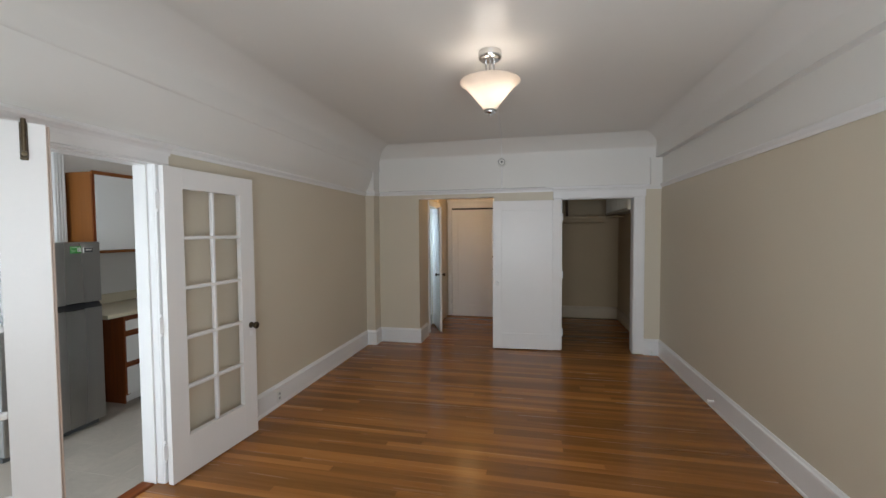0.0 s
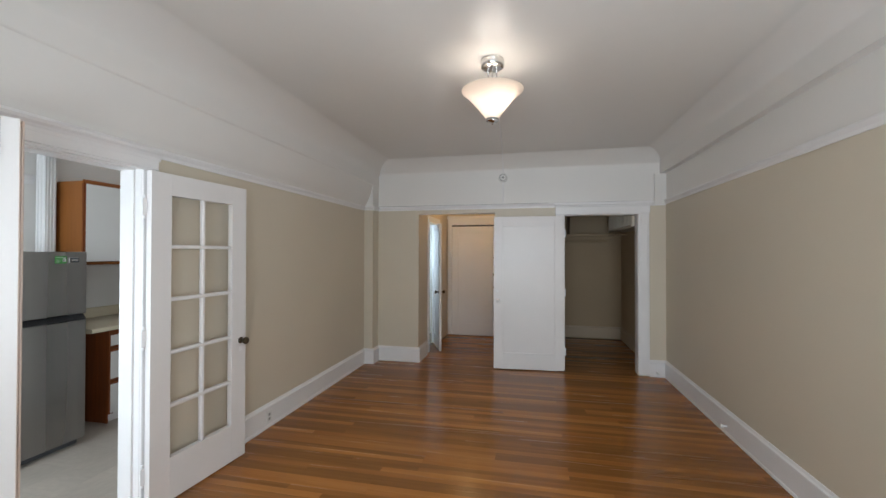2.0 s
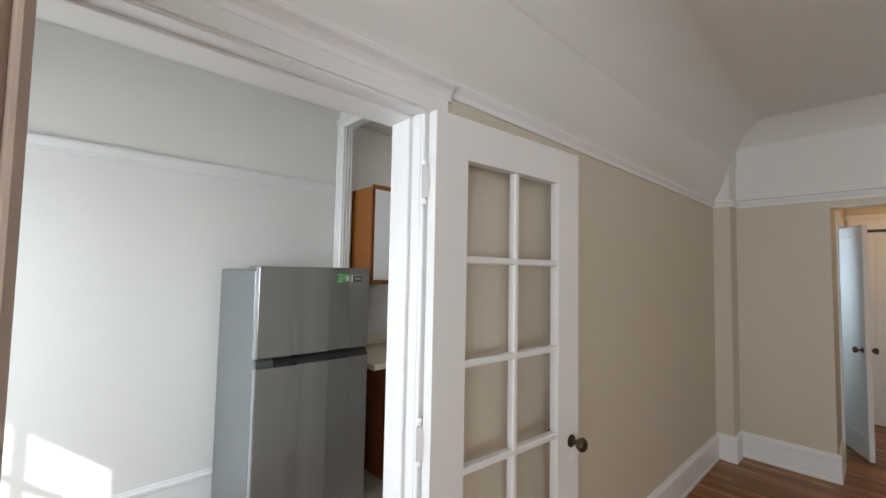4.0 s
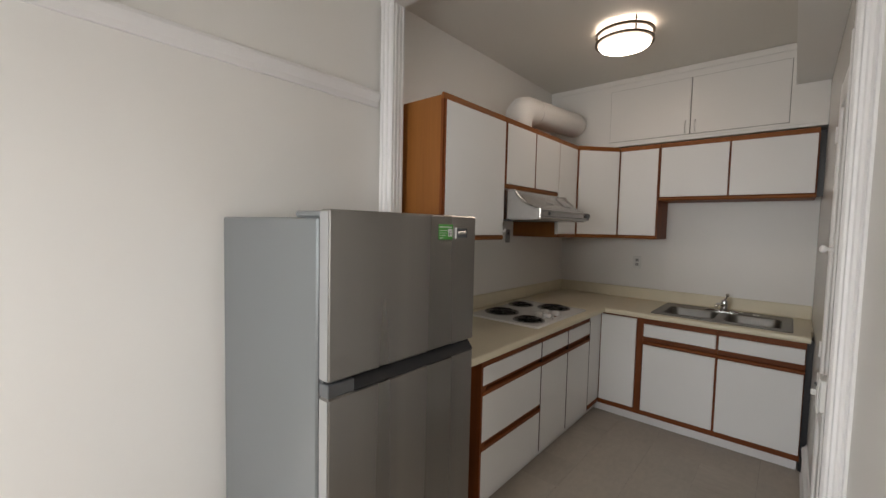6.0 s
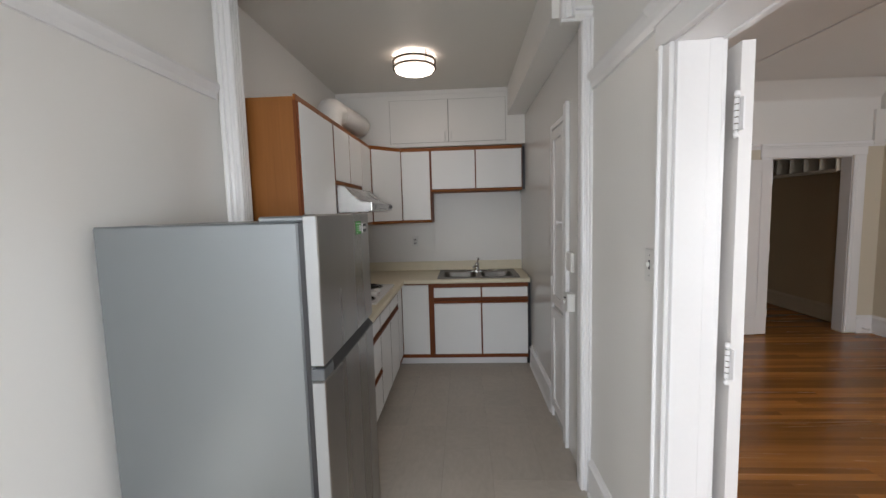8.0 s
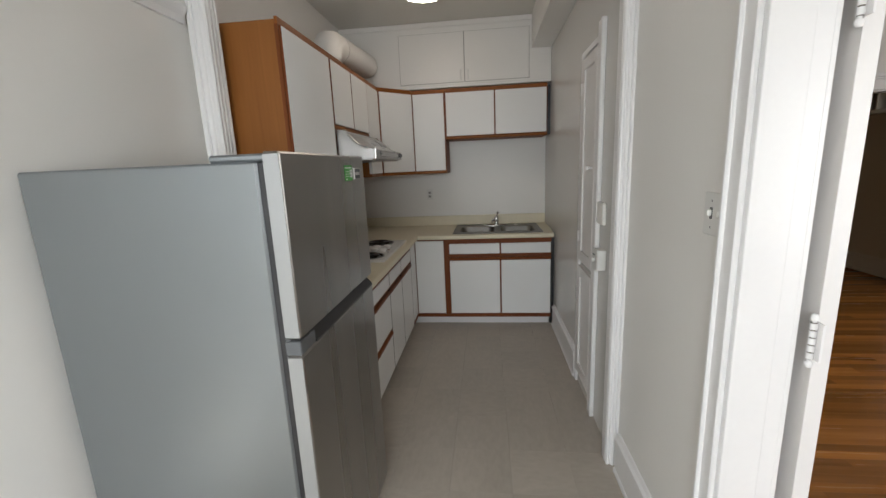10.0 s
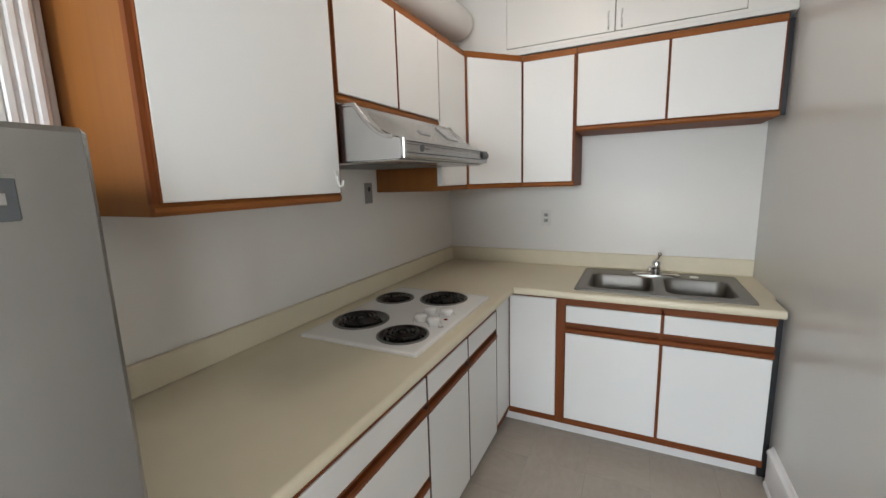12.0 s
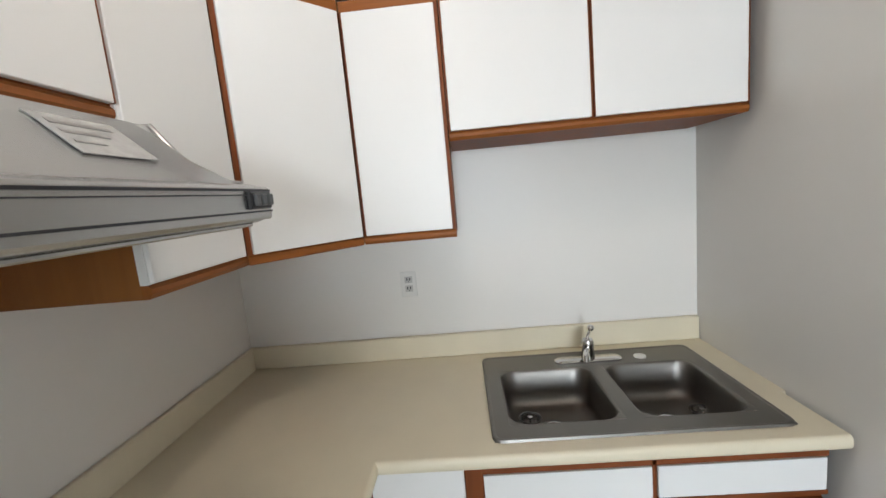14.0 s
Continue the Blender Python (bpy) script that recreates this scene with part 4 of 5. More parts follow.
D3 = [(0.092, 0.358, "drawer"), (0.358, 0.41, "grip"), (0.41, 0.664, "drawer"), (0.664, 0.72, "grip"), (0.72, 0.818, "drawer")]
D1 = [(0.092, 0.66, "door"), (0.66, 0.72, "grip"), (0.72, 0.818, "drawer")]
west_unit(3.385, 4.045, D3, "white three-drawer base cabinet with brown wood grips", True)
west_unit(4.049, 4.452, D1, "narrow white base cabinet with one drawer, under the cooktop")
west_unit(4.456, 4.868, D1, "narrow white base cabinet with one drawer, under the cooktop")
t = thing("base_cabinet", (-1.95, 5.0, 0), "plain white filler of the base corner", "cabinet", "base cabinets")
part("body", boxes((WX + 0.003, 4.872, 0.085, BX - 0.018, BY - 0.003, CT)), BROWN, t)
part("filler", boxes((BX - 0.017, 4.875, 0.124, BX, 5.105, 0.862), r=0.001), LAMINATE, t)
part("bottom_rail", boxes((BX - 0.018, 4.872, 0.085, BX - 0.002, 5.10, 0.124)), BROWNH, t)
part("toe_kick", boxes((WX + 0.01, 4.872, 0.0, BX - 0.055, 5.16, 0.085)), TRIM, t)

# ---- base cabinets along the north wall ----
FY = 5.102
t = thing("base_cabinet", (-1.45, 5.4, 0), "white corner base cabinet with a single door", "cabinet", "base cabinets")
part("body", boxes((BX - 0.018, FY + 0.018, 0.085, -1.268, BY - 0.003, CT)), BROWN, t)
part("door", boxes((-1.593, FY, 0.124, -1.319, FY + 0.016, 0.852), r=0.0015), LAMINATE, t, "white laminate door")
part("stile", boxes((-1.315, FY + 0.002, 0.085, -1.268, FY + 0.018, CT), r=0.001), BROWN, t)
part("top_rail", boxes((-1.60, FY + 0.005, 0.855, -1.315, FY + 0.018, CT)), BROWNX, t)
part("bottom_rail", boxes((-1.60, FY + 0.002, 0.085, -1.315, FY + 0.018, 0.122), r=0.002), BROWNX, t)
part("toe_kick", boxes((-1.66, FY + 0.065, 0.0, -1.268, FY + 0.085, 0.085)), TRIM, t, "white toe kick")
t = thing("sink_cabinet", (-0.79, 5.4, 0), "white two-door sink cabinet with brown wood grips", "cabinet", "base cabinets")
part("body", boxes((-1.268, FY + 0.026, 0.085, -0.305, FY + 0.036, CT), (-1.268, FY + 0.036, 0.085, -1.25, BY - 0.003, CT), (-0.323, FY + 0.036, 0.085, -0.305, BY - 0.003, CT), (-1.25, FY + 0.036, 0.085, -0.323, BY - 0.003, 0.10)), BROWN, t)
for a, b in ((-1.265, -0.785), (-0.771, -0.310)):
    part("door", boxes((a + 0.002, FY, 0.124, b, FY + 0.016, 0.655), r=0.0015), LAMINATE, t, "white laminate door")
    part("drawer_front", boxes((a + 0.002, FY, 0.722, b, FY + 0.016, 0.82), r=0.0015), LAMINATE, t, "white laminate false front")
bm = bmesh.new()
prism(bm, [(-1.268, FY + 0.03, 0.658), (-1.268, FY + 0.001, 0.658), (-1.268, FY - 0.004, 0.664), (-1.268, FY - 0.005, 0.680), (-1.268, FY + 0.002, 0.685), (-1.268, FY + 0.022, 0.685), (-1.268, FY + 0.022, 0.704), (-1.268, FY + 0.002, 0.707), (-1.268, FY + 0.001, 0.72), (-1.268, FY + 0.03, 0.72)], (0.963, 0, 0))
part("grip_rail", bm, BROWNX, t, "brown moulded grip rail")
part("top_rail", boxes((-1.268, FY + 0.003, 0.824, -0.305, FY + 0.018, CT)), BROWNX, t)
part("mullion", boxes((-0.784, FY + 0.003, 0.085, -0.772, FY + 0.018, 0.85)), BROWN, t)
part("bottom_rail", boxes((-1.268, FY + 0.001, 0.085, -0.305, FY + 0.018, 0.122), r=0.002), BROWNX, t)
part("toe_kick", boxes((-1.268, FY + 0.065, 0.0, -0.312, FY + 0.085, 0.085)), TRIM, t, "white toe kick")
# black board added as the shade in the gap by the wall
solo("gap_shade_board", boxes((-0.305, FY + 0.06, 0.0, EX - 0.001, FY + 0.075, CT)), BLACK, "black board for the shade between sink cabinet and wall", "filler", kind="structure")

# ---- worktop, splashback ----
wt = thing("worktop", (-1.6, 5.0, CT), "beige laminate L-shaped worktop with rounded front edge", "worktop")
TZ = 0.912
NOSE = [(0.0, 0.0), (0.006, 0.001), (0.011, 0.006), (0.013, 0.014), (0.013, 0.026), (0.010, 0.035), (0.004, 0.040), (0.0, 0.040)]
WF, NF = -1.568, 5.068
def slab(rects, z0, z1):
    """One connected slab over the union of rectangles that share their edges."""
    bm = bmesh.new()
    xs, ys = sorted({v for r in rects for v in (r[0], r[2])}), sorted({v for r in rects for v in (r[1], r[3])})
    cells = {(i, j) for i in range(len(xs) - 1) for j in range(len(ys) - 1) if any(r[0] <= (xs[i] + xs[i + 1]) / 2 <= r[2] and r[1] <= (ys[j] + ys[j + 1]) / 2 <= r[3] for r in rects)}
    made = {}

    def at(i, j, z):
        if (i, j, z) not in made:
            made[(i, j, z)] = bm.verts.new((xs[i], ys[j], z))
        return made[(i, j, z)]

    for i, j in sorted(cells):
        for z in (z0, z1):
            bm.faces.new([at(*p, z) for p in ((i, j), (i + 1, j), (i + 1, j + 1), (i, j + 1))])
        for (di, dj), a, b in (((-1, 0), (0, 0), (0, 1)), ((1, 0), (1, 0), (1, 1)), ((0, -1), (0, 0), (1, 0)), ((0, 1), (0, 1), (1, 1))):
            if (i + di, j + dj) not in cells:
                a, b = (i + a[0], j + a[1]), (i + b[0], j + b[1])
                bm.faces.new((at(*a, z0), at(*b, z0), at(*b, z1), at(*a, z1)))
    return bm


part("top", slab([(WX + 0.002, 3.19, WF, BY - 0.002), (WF, NF, -1.205, BY - 0.002), (-0.395, NF, -0.288, BY - 0.002), (-0.288, 5.30, EX - 0.002, BY - 0.002), (-1.205, NF, -0.395, 5.14), (-1.205, 5.68, -0.395, BY - 0.002)], CT, TZ), COUNTER, wt)
bm = bmesh.new()
strip(bm, (WF, 3.19, CT), (WF, NF, CT), (1, 0, 0), NOSE)
strip(bm, (WF + 0.0, NF, CT), (-0.288, NF, CT), (0, -1, 0), NOSE)
part("front_edge", bm, COUNTER, wt, smooth=True)
part("splashback", boxes((WX + 0.002, 3.339, TZ, WX + 0.024, BY - 0.024, 1.016), r=0.005), COUNTER, wt)
part("splashback", boxes((WX + 0.002, BY - 0.024, TZ, EX - 0.002, BY - 0.002, 1.016), r=0.005), COUNTER, wt)


# ---- sink ----
def rrect(x0, y0, x1, y1, r, z, n=5):
    out = []
    for cx, cy, a0 in ((x1 - r, y1 - r, 0), (x0 + r, y1 - r, 90), (x0 + r, y0 + r, 180), (x1 - r, y0 + r, 270)):
        for k in range(n + 1):
            a = radians(a0 + 90 * k / n)
            out.append((cx + r * math.cos(a), cy + r * math.sin(a), z))
    return out


def loft(bm, loops, cap_last=True, cap_first=False):
    rings = [[bm.verts.new(p) for p in l] for l in loops]
    n = len(rings[0])
    for a, b in zip(rings, rings[1:]):
        for k in range(n):
            bm.faces.new((a[k], a[(k + 1) % n], b[(k + 1) % n], b[k]))
    if cap_last:
        bm.faces.new(rings[-1])
    if cap_first:
        bm.faces.new(rings[0])
    return bm


STRAIN = mat("worn_strainer_steel", (0.30, 0.29, 0.28), 0.25, 1.0, vary=0.2, scale=60)
sk = thing("kitchen_sink", (-0.8, 5.41, TZ), "double-bowl stainless steel sink set in the worktop", "sink")
S0, S1, SY0, SY1 = -1.222, -0.380, 5.118, 5.700
B1, B2 = (-1.170, 5.190, -0.818, 5.565), (-0.768, 5.190, -0.432, 5.565)
zt = 0.918
rim = boxes((S0, SY0, TZ + 0.0005, S1, B1[1], zt), (S0, B1[3], TZ + 0.0005, S1, SY1, zt), (S0, B1[1], TZ + 0.0005, B1[0], B1[3], zt), (B1[2], B1[1], TZ + 0.0005, B2[0], B1[3], zt), (B2[2], B1[1], TZ + 0.0005, S1, B1[3], zt))
loft(rim, [rrect(S0 - 0.006, SY0 - 0.006, S1 + 0.006, SY1 + 0.006, 0.03, TZ + 0.0008), rrect(S0 - 0.003, SY0 - 0.003, S1 + 0.003, SY1 + 0.003, 0.028, zt + 0.002), rrect(S0 + 0.004, SY0 + 0.004, S1 - 0.004, SY1 - 0.004, 0.025, zt + 0.002), rrect(S0 + 0.008, SY0 + 0.008, S1 - 0.008, SY1 - 0.008, 0.022, zt)], False)
part("rim", rim, SINKST, sk)
for x0, y0, x1, y1 in (B1, B2):
    bm = bmesh.new()
    L = [rrect(x0, y0, x1, y1, 0.001, zt + 0.0005), rrect(x0 + 0.003, y0 + 0.003, x1 - 0.003, y1 - 0.003, 0.06, zt - 0.001), rrect(x0 + 0.008, y0 + 0.008, x1 - 0.008, y1 - 0.008, 0.06, zt - 0.01),
         rrect(x0 + 0.014, y0 + 0.014, x1 - 0.014, y1 - 0.014, 0.06, 0.83), rrect(x0 + 0.02, y0 + 0.02, x1 - 0.02, y1 - 0.02, 0.06, 0.80), rrect(x0 + 0.032, y0 + 0.032, x1 - 0.032, y1 - 0.032, 0.055, 0.784), rrect(x0 + 0.055, y0 + 0.055, x1 - 0.055, y1 - 0.055, 0.05, 0.777)]
    loft(bm, L)
    bowl = part("bowl", bm, SINKST, sk, smooth=True)
    cx, cy = (x0 + x1) / 2, 5.382
    dr = part("drain", lathe(bmesh.new(), [(0.030, 0.7785), (0.036, 0.7815), (0.046, 0.782), (0.052, 0.778)], T((cx, cy, 0)), 28), CHROME, bowl, "chrome drain flange", smooth=True)
    part("drain_hole", lathe(bmesh.new(), [(0.031, 0.7788), (0, 0.7786)], T((cx, cy, 0)), 24), BLACK, dr, "dark drain opening")
for cx, cy in ((-1.076, 5.415), (-0.478, 5.398)):
    st = thing("sink_strainer", (cx, cy, 0.777), "loose steel basket strainer lying in the sink bowl", "strainer", "sink strainers")
    part("basket", lathe(bmesh.new(), [(0.022, 0.7775), (0.03, 0.79), (0.034, 0.80), (0.041, 0.803), (0.041, 0.805), (0.032, 0.803), (0.026, 0.787), (0, 0.784)], T((cx, cy, 0)), 28), STRAIN, st, smooth=True)
    part("post", lathe(bmesh.new(), [(0.004, 0.784), (0.004, 0.802), (0.009, 0.804), (0.009, 0.81), (0, 0.812)], T((cx, cy, 0)), 14), CHROME, st, smooth=True)
    part("slot_ring", lathe(bmesh.new(), [(0.0275, 0.7905), (0.0325, 0.8035), (0.0375, 0.8052)], T((cx, cy, 0)), 28), BLACK, st)
part("hole_cover", lathe(bmesh.new(), [(0.024, zt), (0.024, zt + 0.003), (0.018, zt + 0.006), (0, zt + 0.007)], T((-0.594, 5.618, 0)), 20), PLASTIC, sk, "white plug over the spare hole", smooth=True)
fa = thing("kitchen_faucet", (-0.80, 5.615, zt), "single-lever chrome faucet behind the sink", "faucet")
bm = bmesh.new()
loft(bm, [rrect(-0.935, 5.588, -0.668, 5.642, 0.026, zt), rrect(-0.935, 5.588, -0.668, 5.642, 0.026, zt + 0.006), rrect(-0.925, 5.594, -0.678, 5.636, 0.02, zt + 0.012)])
part("base_plate", bm, CHROME, fa, smooth=True)
part("body", lathe(bmesh.new(), [(0.027, zt + 0.01), (0.026, zt + 0.03), (0.023, zt + 0.06), (0.024, zt + 0.08), (0.02, zt + 0.09), (0, zt + 0.093)], T((-0.80, 5.615, 0)), 20), CHROME, fa, smooth=True)
part("spout", tube(bmesh.new(), [(-0.803, 5.60, zt + 0.05), (-0.815, 5.57, zt + 0.062), (-0.832, 5.53, zt + 0.068), (-0.84, 5.505, zt + 0.062), (-0.842, 5.498, zt + 0.045)], 0.011, 12), CHROME, fa, smooth=True)
lv = part("lever", tube(bmesh.new(), [(-0.80, 5.62, zt + 0.09), (-0.793, 5.626, zt + 0.105), (-0.785, 5.622, zt + 0.125)], 0.006, 10), CHROME, fa, smooth=True)
part("ball", lathe(bmesh.new(), [(0, -0.014), (0.01, -0.01), (0.014, 0), (0.01, 0.01), (0, 0.014)], T((-0.784, 5.62, zt + 0.134)), 14), CHROME, lv, smooth=True)

# ---- cooktop ----
PAN = mat("black_drip_pan", (0.018, 0.018, 0.018), 0.16, 0.3, vary=0.2, scale=20)
RINGST = mat("dull_ring_steel", (0.20, 0.195, 0.19), 0.4, 0.9, vary=0.15, scale=30)
COIL = mat("coil_element", (0.03, 0.027, 0.025), 0.28, 0.6, vary=0.2, scale=30)
ck = thing("electric_cooktop", (-1.895, 4.4, TZ), "white four-coil electric cooktop set in the worktop", "cooktop")
zc = 0.926
bm = bmesh.new()
loft(bm, [rrect(-2.176, 3.998, -1.614, 4.804, 0.012, TZ + 0.0005), rrect(-2.176, 3.998, -1.614, 4.804, 0.012, zc - 0.004), rrect(-2.168, 4.006, -1.622, 4.796, 0.01, zc), rrect(-2.16, 4.014, -1.63, 4.788, 0.008, zc - 0.001)])
part("enamel_top", bm, ENAMEL, ck, smooth=True)
for bx, by, br in ((-2.035, 4.235, 0.122), (-1.76, 4.148, 0.102), (-2.075, 4.585, 0.096), (-1.825, 4.668, 0.12)):
    bu = part("drip_pan", lathe(bmesh.new(), [(br, zc - 0.001), (br, zc + 0.003), (br - 0.006, zc + 0.0045), (br - 0.014, zc + 0.002), (br - 0.03, zc + 0.0008), (0.02, zc + 0.0006), (0, zc + 0.0006)], T((bx, by, 0)), 40), PAN, ck, "glossy black drip pan", smooth=True)
    part("trim_ring", lathe(bmesh.new(), [(br - 0.004, zc + 0.004), (br + 0.001, zc + 0.0052), (br + 0.006, zc + 0.003), (br + 0.007, zc - 0.001)], T((bx, by, 0)), 40), RINGST, bu, "thin dull steel ring", smooth=True)
    pts = []
    turns = 4 if br > 0.11 else 3
    for k in range(turns * 26 + 1):
        a = 2 * math.pi * k / 26
        r = 0.022 + (br - 0.022 - 0.022) * k / (turns * 26)
        pts.append((bx + r * math.cos(a), by + r * math.sin(a), zc + 0.011))
    pts.append((bx + br * 0.98, by, zc + 0.004))
    part("coil", tube(bmesh.new(), pts, 0.0052, 8), COIL, bu, "black spiral heating coil", smooth=True)
    part("hub", lathe(bmesh.new(), [(0.015, zc + 0.004), (0.015, zc + 0.010), (0, zc + 0.011)], T((bx, by, 0)), 16), COIL, bu, smooth=True)
for kx, ky in ((-1.778, 4.425), (-1.698, 4.437), (-1.774, 4.327), (-1.702, 4.306)):
    kn = part("knob", lathe(bmesh.new(), [(0.024, zc - 0.0005), (0.024, zc + 0.008), (0.030, zc + 0.010), (0.030, zc + 0.022), (0.026, zc + 0.027), (0.014, zc + 0.0295), (0, zc + 0.030)], T((kx, ky, 0)), 22), ENAMEL, ck, "white control knob", smooth=True)
    for k in range(9):
        a = 2 * math.pi * k / 12 + 0.5
        part("dial_mark", boxes((kx + 0.038 * math.cos(a) - 0.002, ky + 0.038 * math.sin(a) - 0.002, zc - 0.0015, kx + 0.038 * math.cos(a) + 0.002, ky + 0.038 * math.sin(a) + 0.002, zc - 0.0002)), DARKGREY, kn)
part("indicator", lathe(bmesh.new(), [(0.009, zc - 0.0005), (0.008, zc + 0.003), (0, zc + 0.004)], T((-1.672, 4.372, 0)), 14), mat("red_indicator", (0.18, 0.012, 0.01), 0.25), ck, "dark red indicator light", smooth=True)
part("maker_mark", lathe(bmesh.new(), [(0.011, zc - 0.0012), (0.011, zc - 0.0002), (0.007, zc - 0.0002), (0.007, zc - 0.0012)], T((-1.655, 4.285, 0)), 16), DARKGREY, ck)

# ---- wall cabinets ----
UX, UT = -1.875, 2.275


def upper_west(y0, y1, z0, doors, label, white=False):
    t = thing("wall_cabinet", ((WX + UX) / 2, (y0 + y1) / 2, z0), label, "cabinet", "wall cabinets")
    part("body", boxes((WX + 0.002, y0, z0, UX - 0.018, y1, UT), r=0.001), LIGHTWOOD, t, "varnished brown carcass")
    part("top_rail", boxes((UX - 0.018, y0, UT - 0.022, UX - 0.002, y1, UT + 0.013), r=0.002), UPH, t)
    bm = bmesh.new()
    prism(bm, [(UX - 0.018, y0, z0), (UX - 0.006, y0, z0), (UX + 0.002, y0, z0 + 0.01), (UX + 0.002, y0, z0 + 0.02), (UX - 0.006, y0, z0 + 0.028), (UX - 0.018, y0, z0 + 0.028)], (0, y1 - y0, 0))
    part("bottom_rail", bm, UPH, t, "brown moulded bottom rail")
    part("face_frame", boxes((UX - 0.018, y0, z0 + 0.028, UX - 0.006, y1, UT - 0.022)), BROWN if not white else LAMINATE, t, "brown face frame")
    part("end_stile", boxes((UX - 0.0185, y0 - 0.0015, z0 + 0.0285, UX - 0.001, y0 + 0.012, UT - 0.0225)), BROWN if not white else LAMINATE, t)
    for a, b in doors:
        d = part("door", boxes((UX - 0.006, a, z0 + 0.031, UX + 0.008, b, UT - 0.026), r=0.0015), LAMINATE, t, "white laminate door")
        if not white:
            for y in (a - 0.0032, b + 0.0002):
                part("edge_band", boxes((UX - 0.006, y, z0 + 0.031, UX + 0.0075, y + 0.003, UT - 0.026)), BROWN, d, "brown edge band")
    return t


upper_west(3.341, 3.967, 1.478, [(3.357, 3.956)], "tall white wall cabinet with varnished brown side")
bm = bmesh.new()
tube(bm, [(UX + 0.008, 3.94, 1.57), (UX + 0.012, 3.94, 1.545), (UX + 0.02, 3.94, 1.532), (UX + 0.032, 3.94, 1.535), (UX + 0.036, 3.94, 1.552)], 0.0045, 8)
hk = thing("adhesive_hook", (UX + 0.01, 3.94, 1.56), "small white adhesive hook on the cabinet door", "hook")
part("hook", bm, PLASTIC, hk, smooth=True)
part("back_plate", boxes((UX + 0.008, 3.93, 1.548, UX + 0.0105, 3.95, 1.585), r=0.001), PLASTIC, hk)
upper_west(3.971, 4.772, 1.822, [(3.981, 4.366), (4.380, 4.768)], "short two-door white wall cabinet above the range hood")
upper_west(4.776, 5.136, 1.486, [(4.779, 5.122)], "white wall cabinet filler beside the corner", white=True)
# corner unit, set across the corner
ang = math.degrees(math.atan2(5.425 - 5.14, -1.61 + 1.875))
ln = math.hypot(0.265, 0.285)
t = thing("wall_cabinet", (-1.875, 5.14, 0), "white corner wall cabinet set at an angle", "cabinet", "wall cabinets", ang)
bm = bmesh.new()
R = Matrix.Rotation(radians(-ang), 4, "Z")


def loc2(x, y):
    return R @ Vector((x + 1.875, y - 5.14, 0))


poly = [loc2(*p) for p in ((-1.888, 5.152), (-1.622, 5.438), (-1.622, BY - 0.003), (WX + 0.003, BY - 0.003), (WX + 0.003, 5.152))]
prism(bm, [(p.x, p.y, 1.486) for p in poly], (0, 0, UT - 1.486))
part("body", bm, LIGHTWOOD, t)
part("face_frame", boxes((0.0, -0.002, 1.514, ln, 0.012, UT - 0.022)), BROWN, t)
part("top_rail", boxes((0.0, -0.004, UT - 0.022, ln, 0.012, UT + 0.013), r=0.002), UPX, t)
part("bottom_rail", boxes((0.0, -0.006, 1.486, ln, 0.012, 1.514), r=0.004), UPX, t)
part("door", boxes((0.014, -0.016, 1.517, ln - 0.010, -0.002, UT - 0.026), r=0.0015), LAMINATE, t, "white laminate door")
UY = 5.43


def upper_north(x0, x1, z0, doors, label):
    t = thing("wall_cabinet", ((x0 + x1) / 2, 5.6, z0), label, "cabinet", "wall cabinets")
    part("body", boxes((x0, UY + 0.018, z0, x1, BY - 0.003, UT), r=0.001), BROWN, t, "stained brown carcass")
    part("top_rail", boxes((x0, UY + 0.002, UT - 0.022, x1, UY + 0.018, UT + 0.013), r=0.002), UPX, t)
    part("face_frame", boxes((x0, UY + 0.006, z0 + 0.028, x1, UY + 0.018, UT - 0.022)), BROWN, t)
    part("end_stile", boxes((x1 - 0.01, UY - 0.001, z0 + 0.0285, x1, UY + 0.006, UT - 0.0225)), BROWN, t)
    bm = bmesh.new()
    prism(bm, [(x0, UY + 0.018, z0), (x0, UY + 0.006, z0), (x0, UY - 0.002, z0 + 0.01), (x0, UY - 0.002, z0 + 0.02), (x0, UY + 0.006, z0 + 0.028), (x0, UY + 0.018, z0 + 0.028)], (x1 - x0, 0, 0))
    part("bottom_rail", bm, UPX, t, "brown moulded bottom rail")
    for a, b in doors:
        d = part("door", boxes((a, UY - 0.008, z0 + 0.031, b, UY + 0.006, UT - 0.026), r=0.0015), LAMINATE, t, "white laminate door")
        for x in (a - 0.0032, b + 0.0002):
            part("edge_band", boxes((x, UY - 0.0075, z0 + 0.031, x + 0.003, UY + 0.006, UT - 0.026)), BROWN, d, "brown edge band")
    return t


upper_north(-1.608, -1.284, 1.486, [(-1.598, -1.296)], "tall narrow white wall cabinet beside the corner")
upper_north(-1.281, -0.305, 1.812, [(-1.274, -0.809), (-0.796, -0.314)], "short two-door white wall cabinet above the sink")
# same black stand-in for shade, beside the wall cabinet
solo("gap_shade_board", boxes((-0.305, UY + 0.05, 1.82, EX - 0.001, UY + 0.06, UT)), BLACK, "black board for the shade between wall cabinet and wall", "filler", kind="structure")

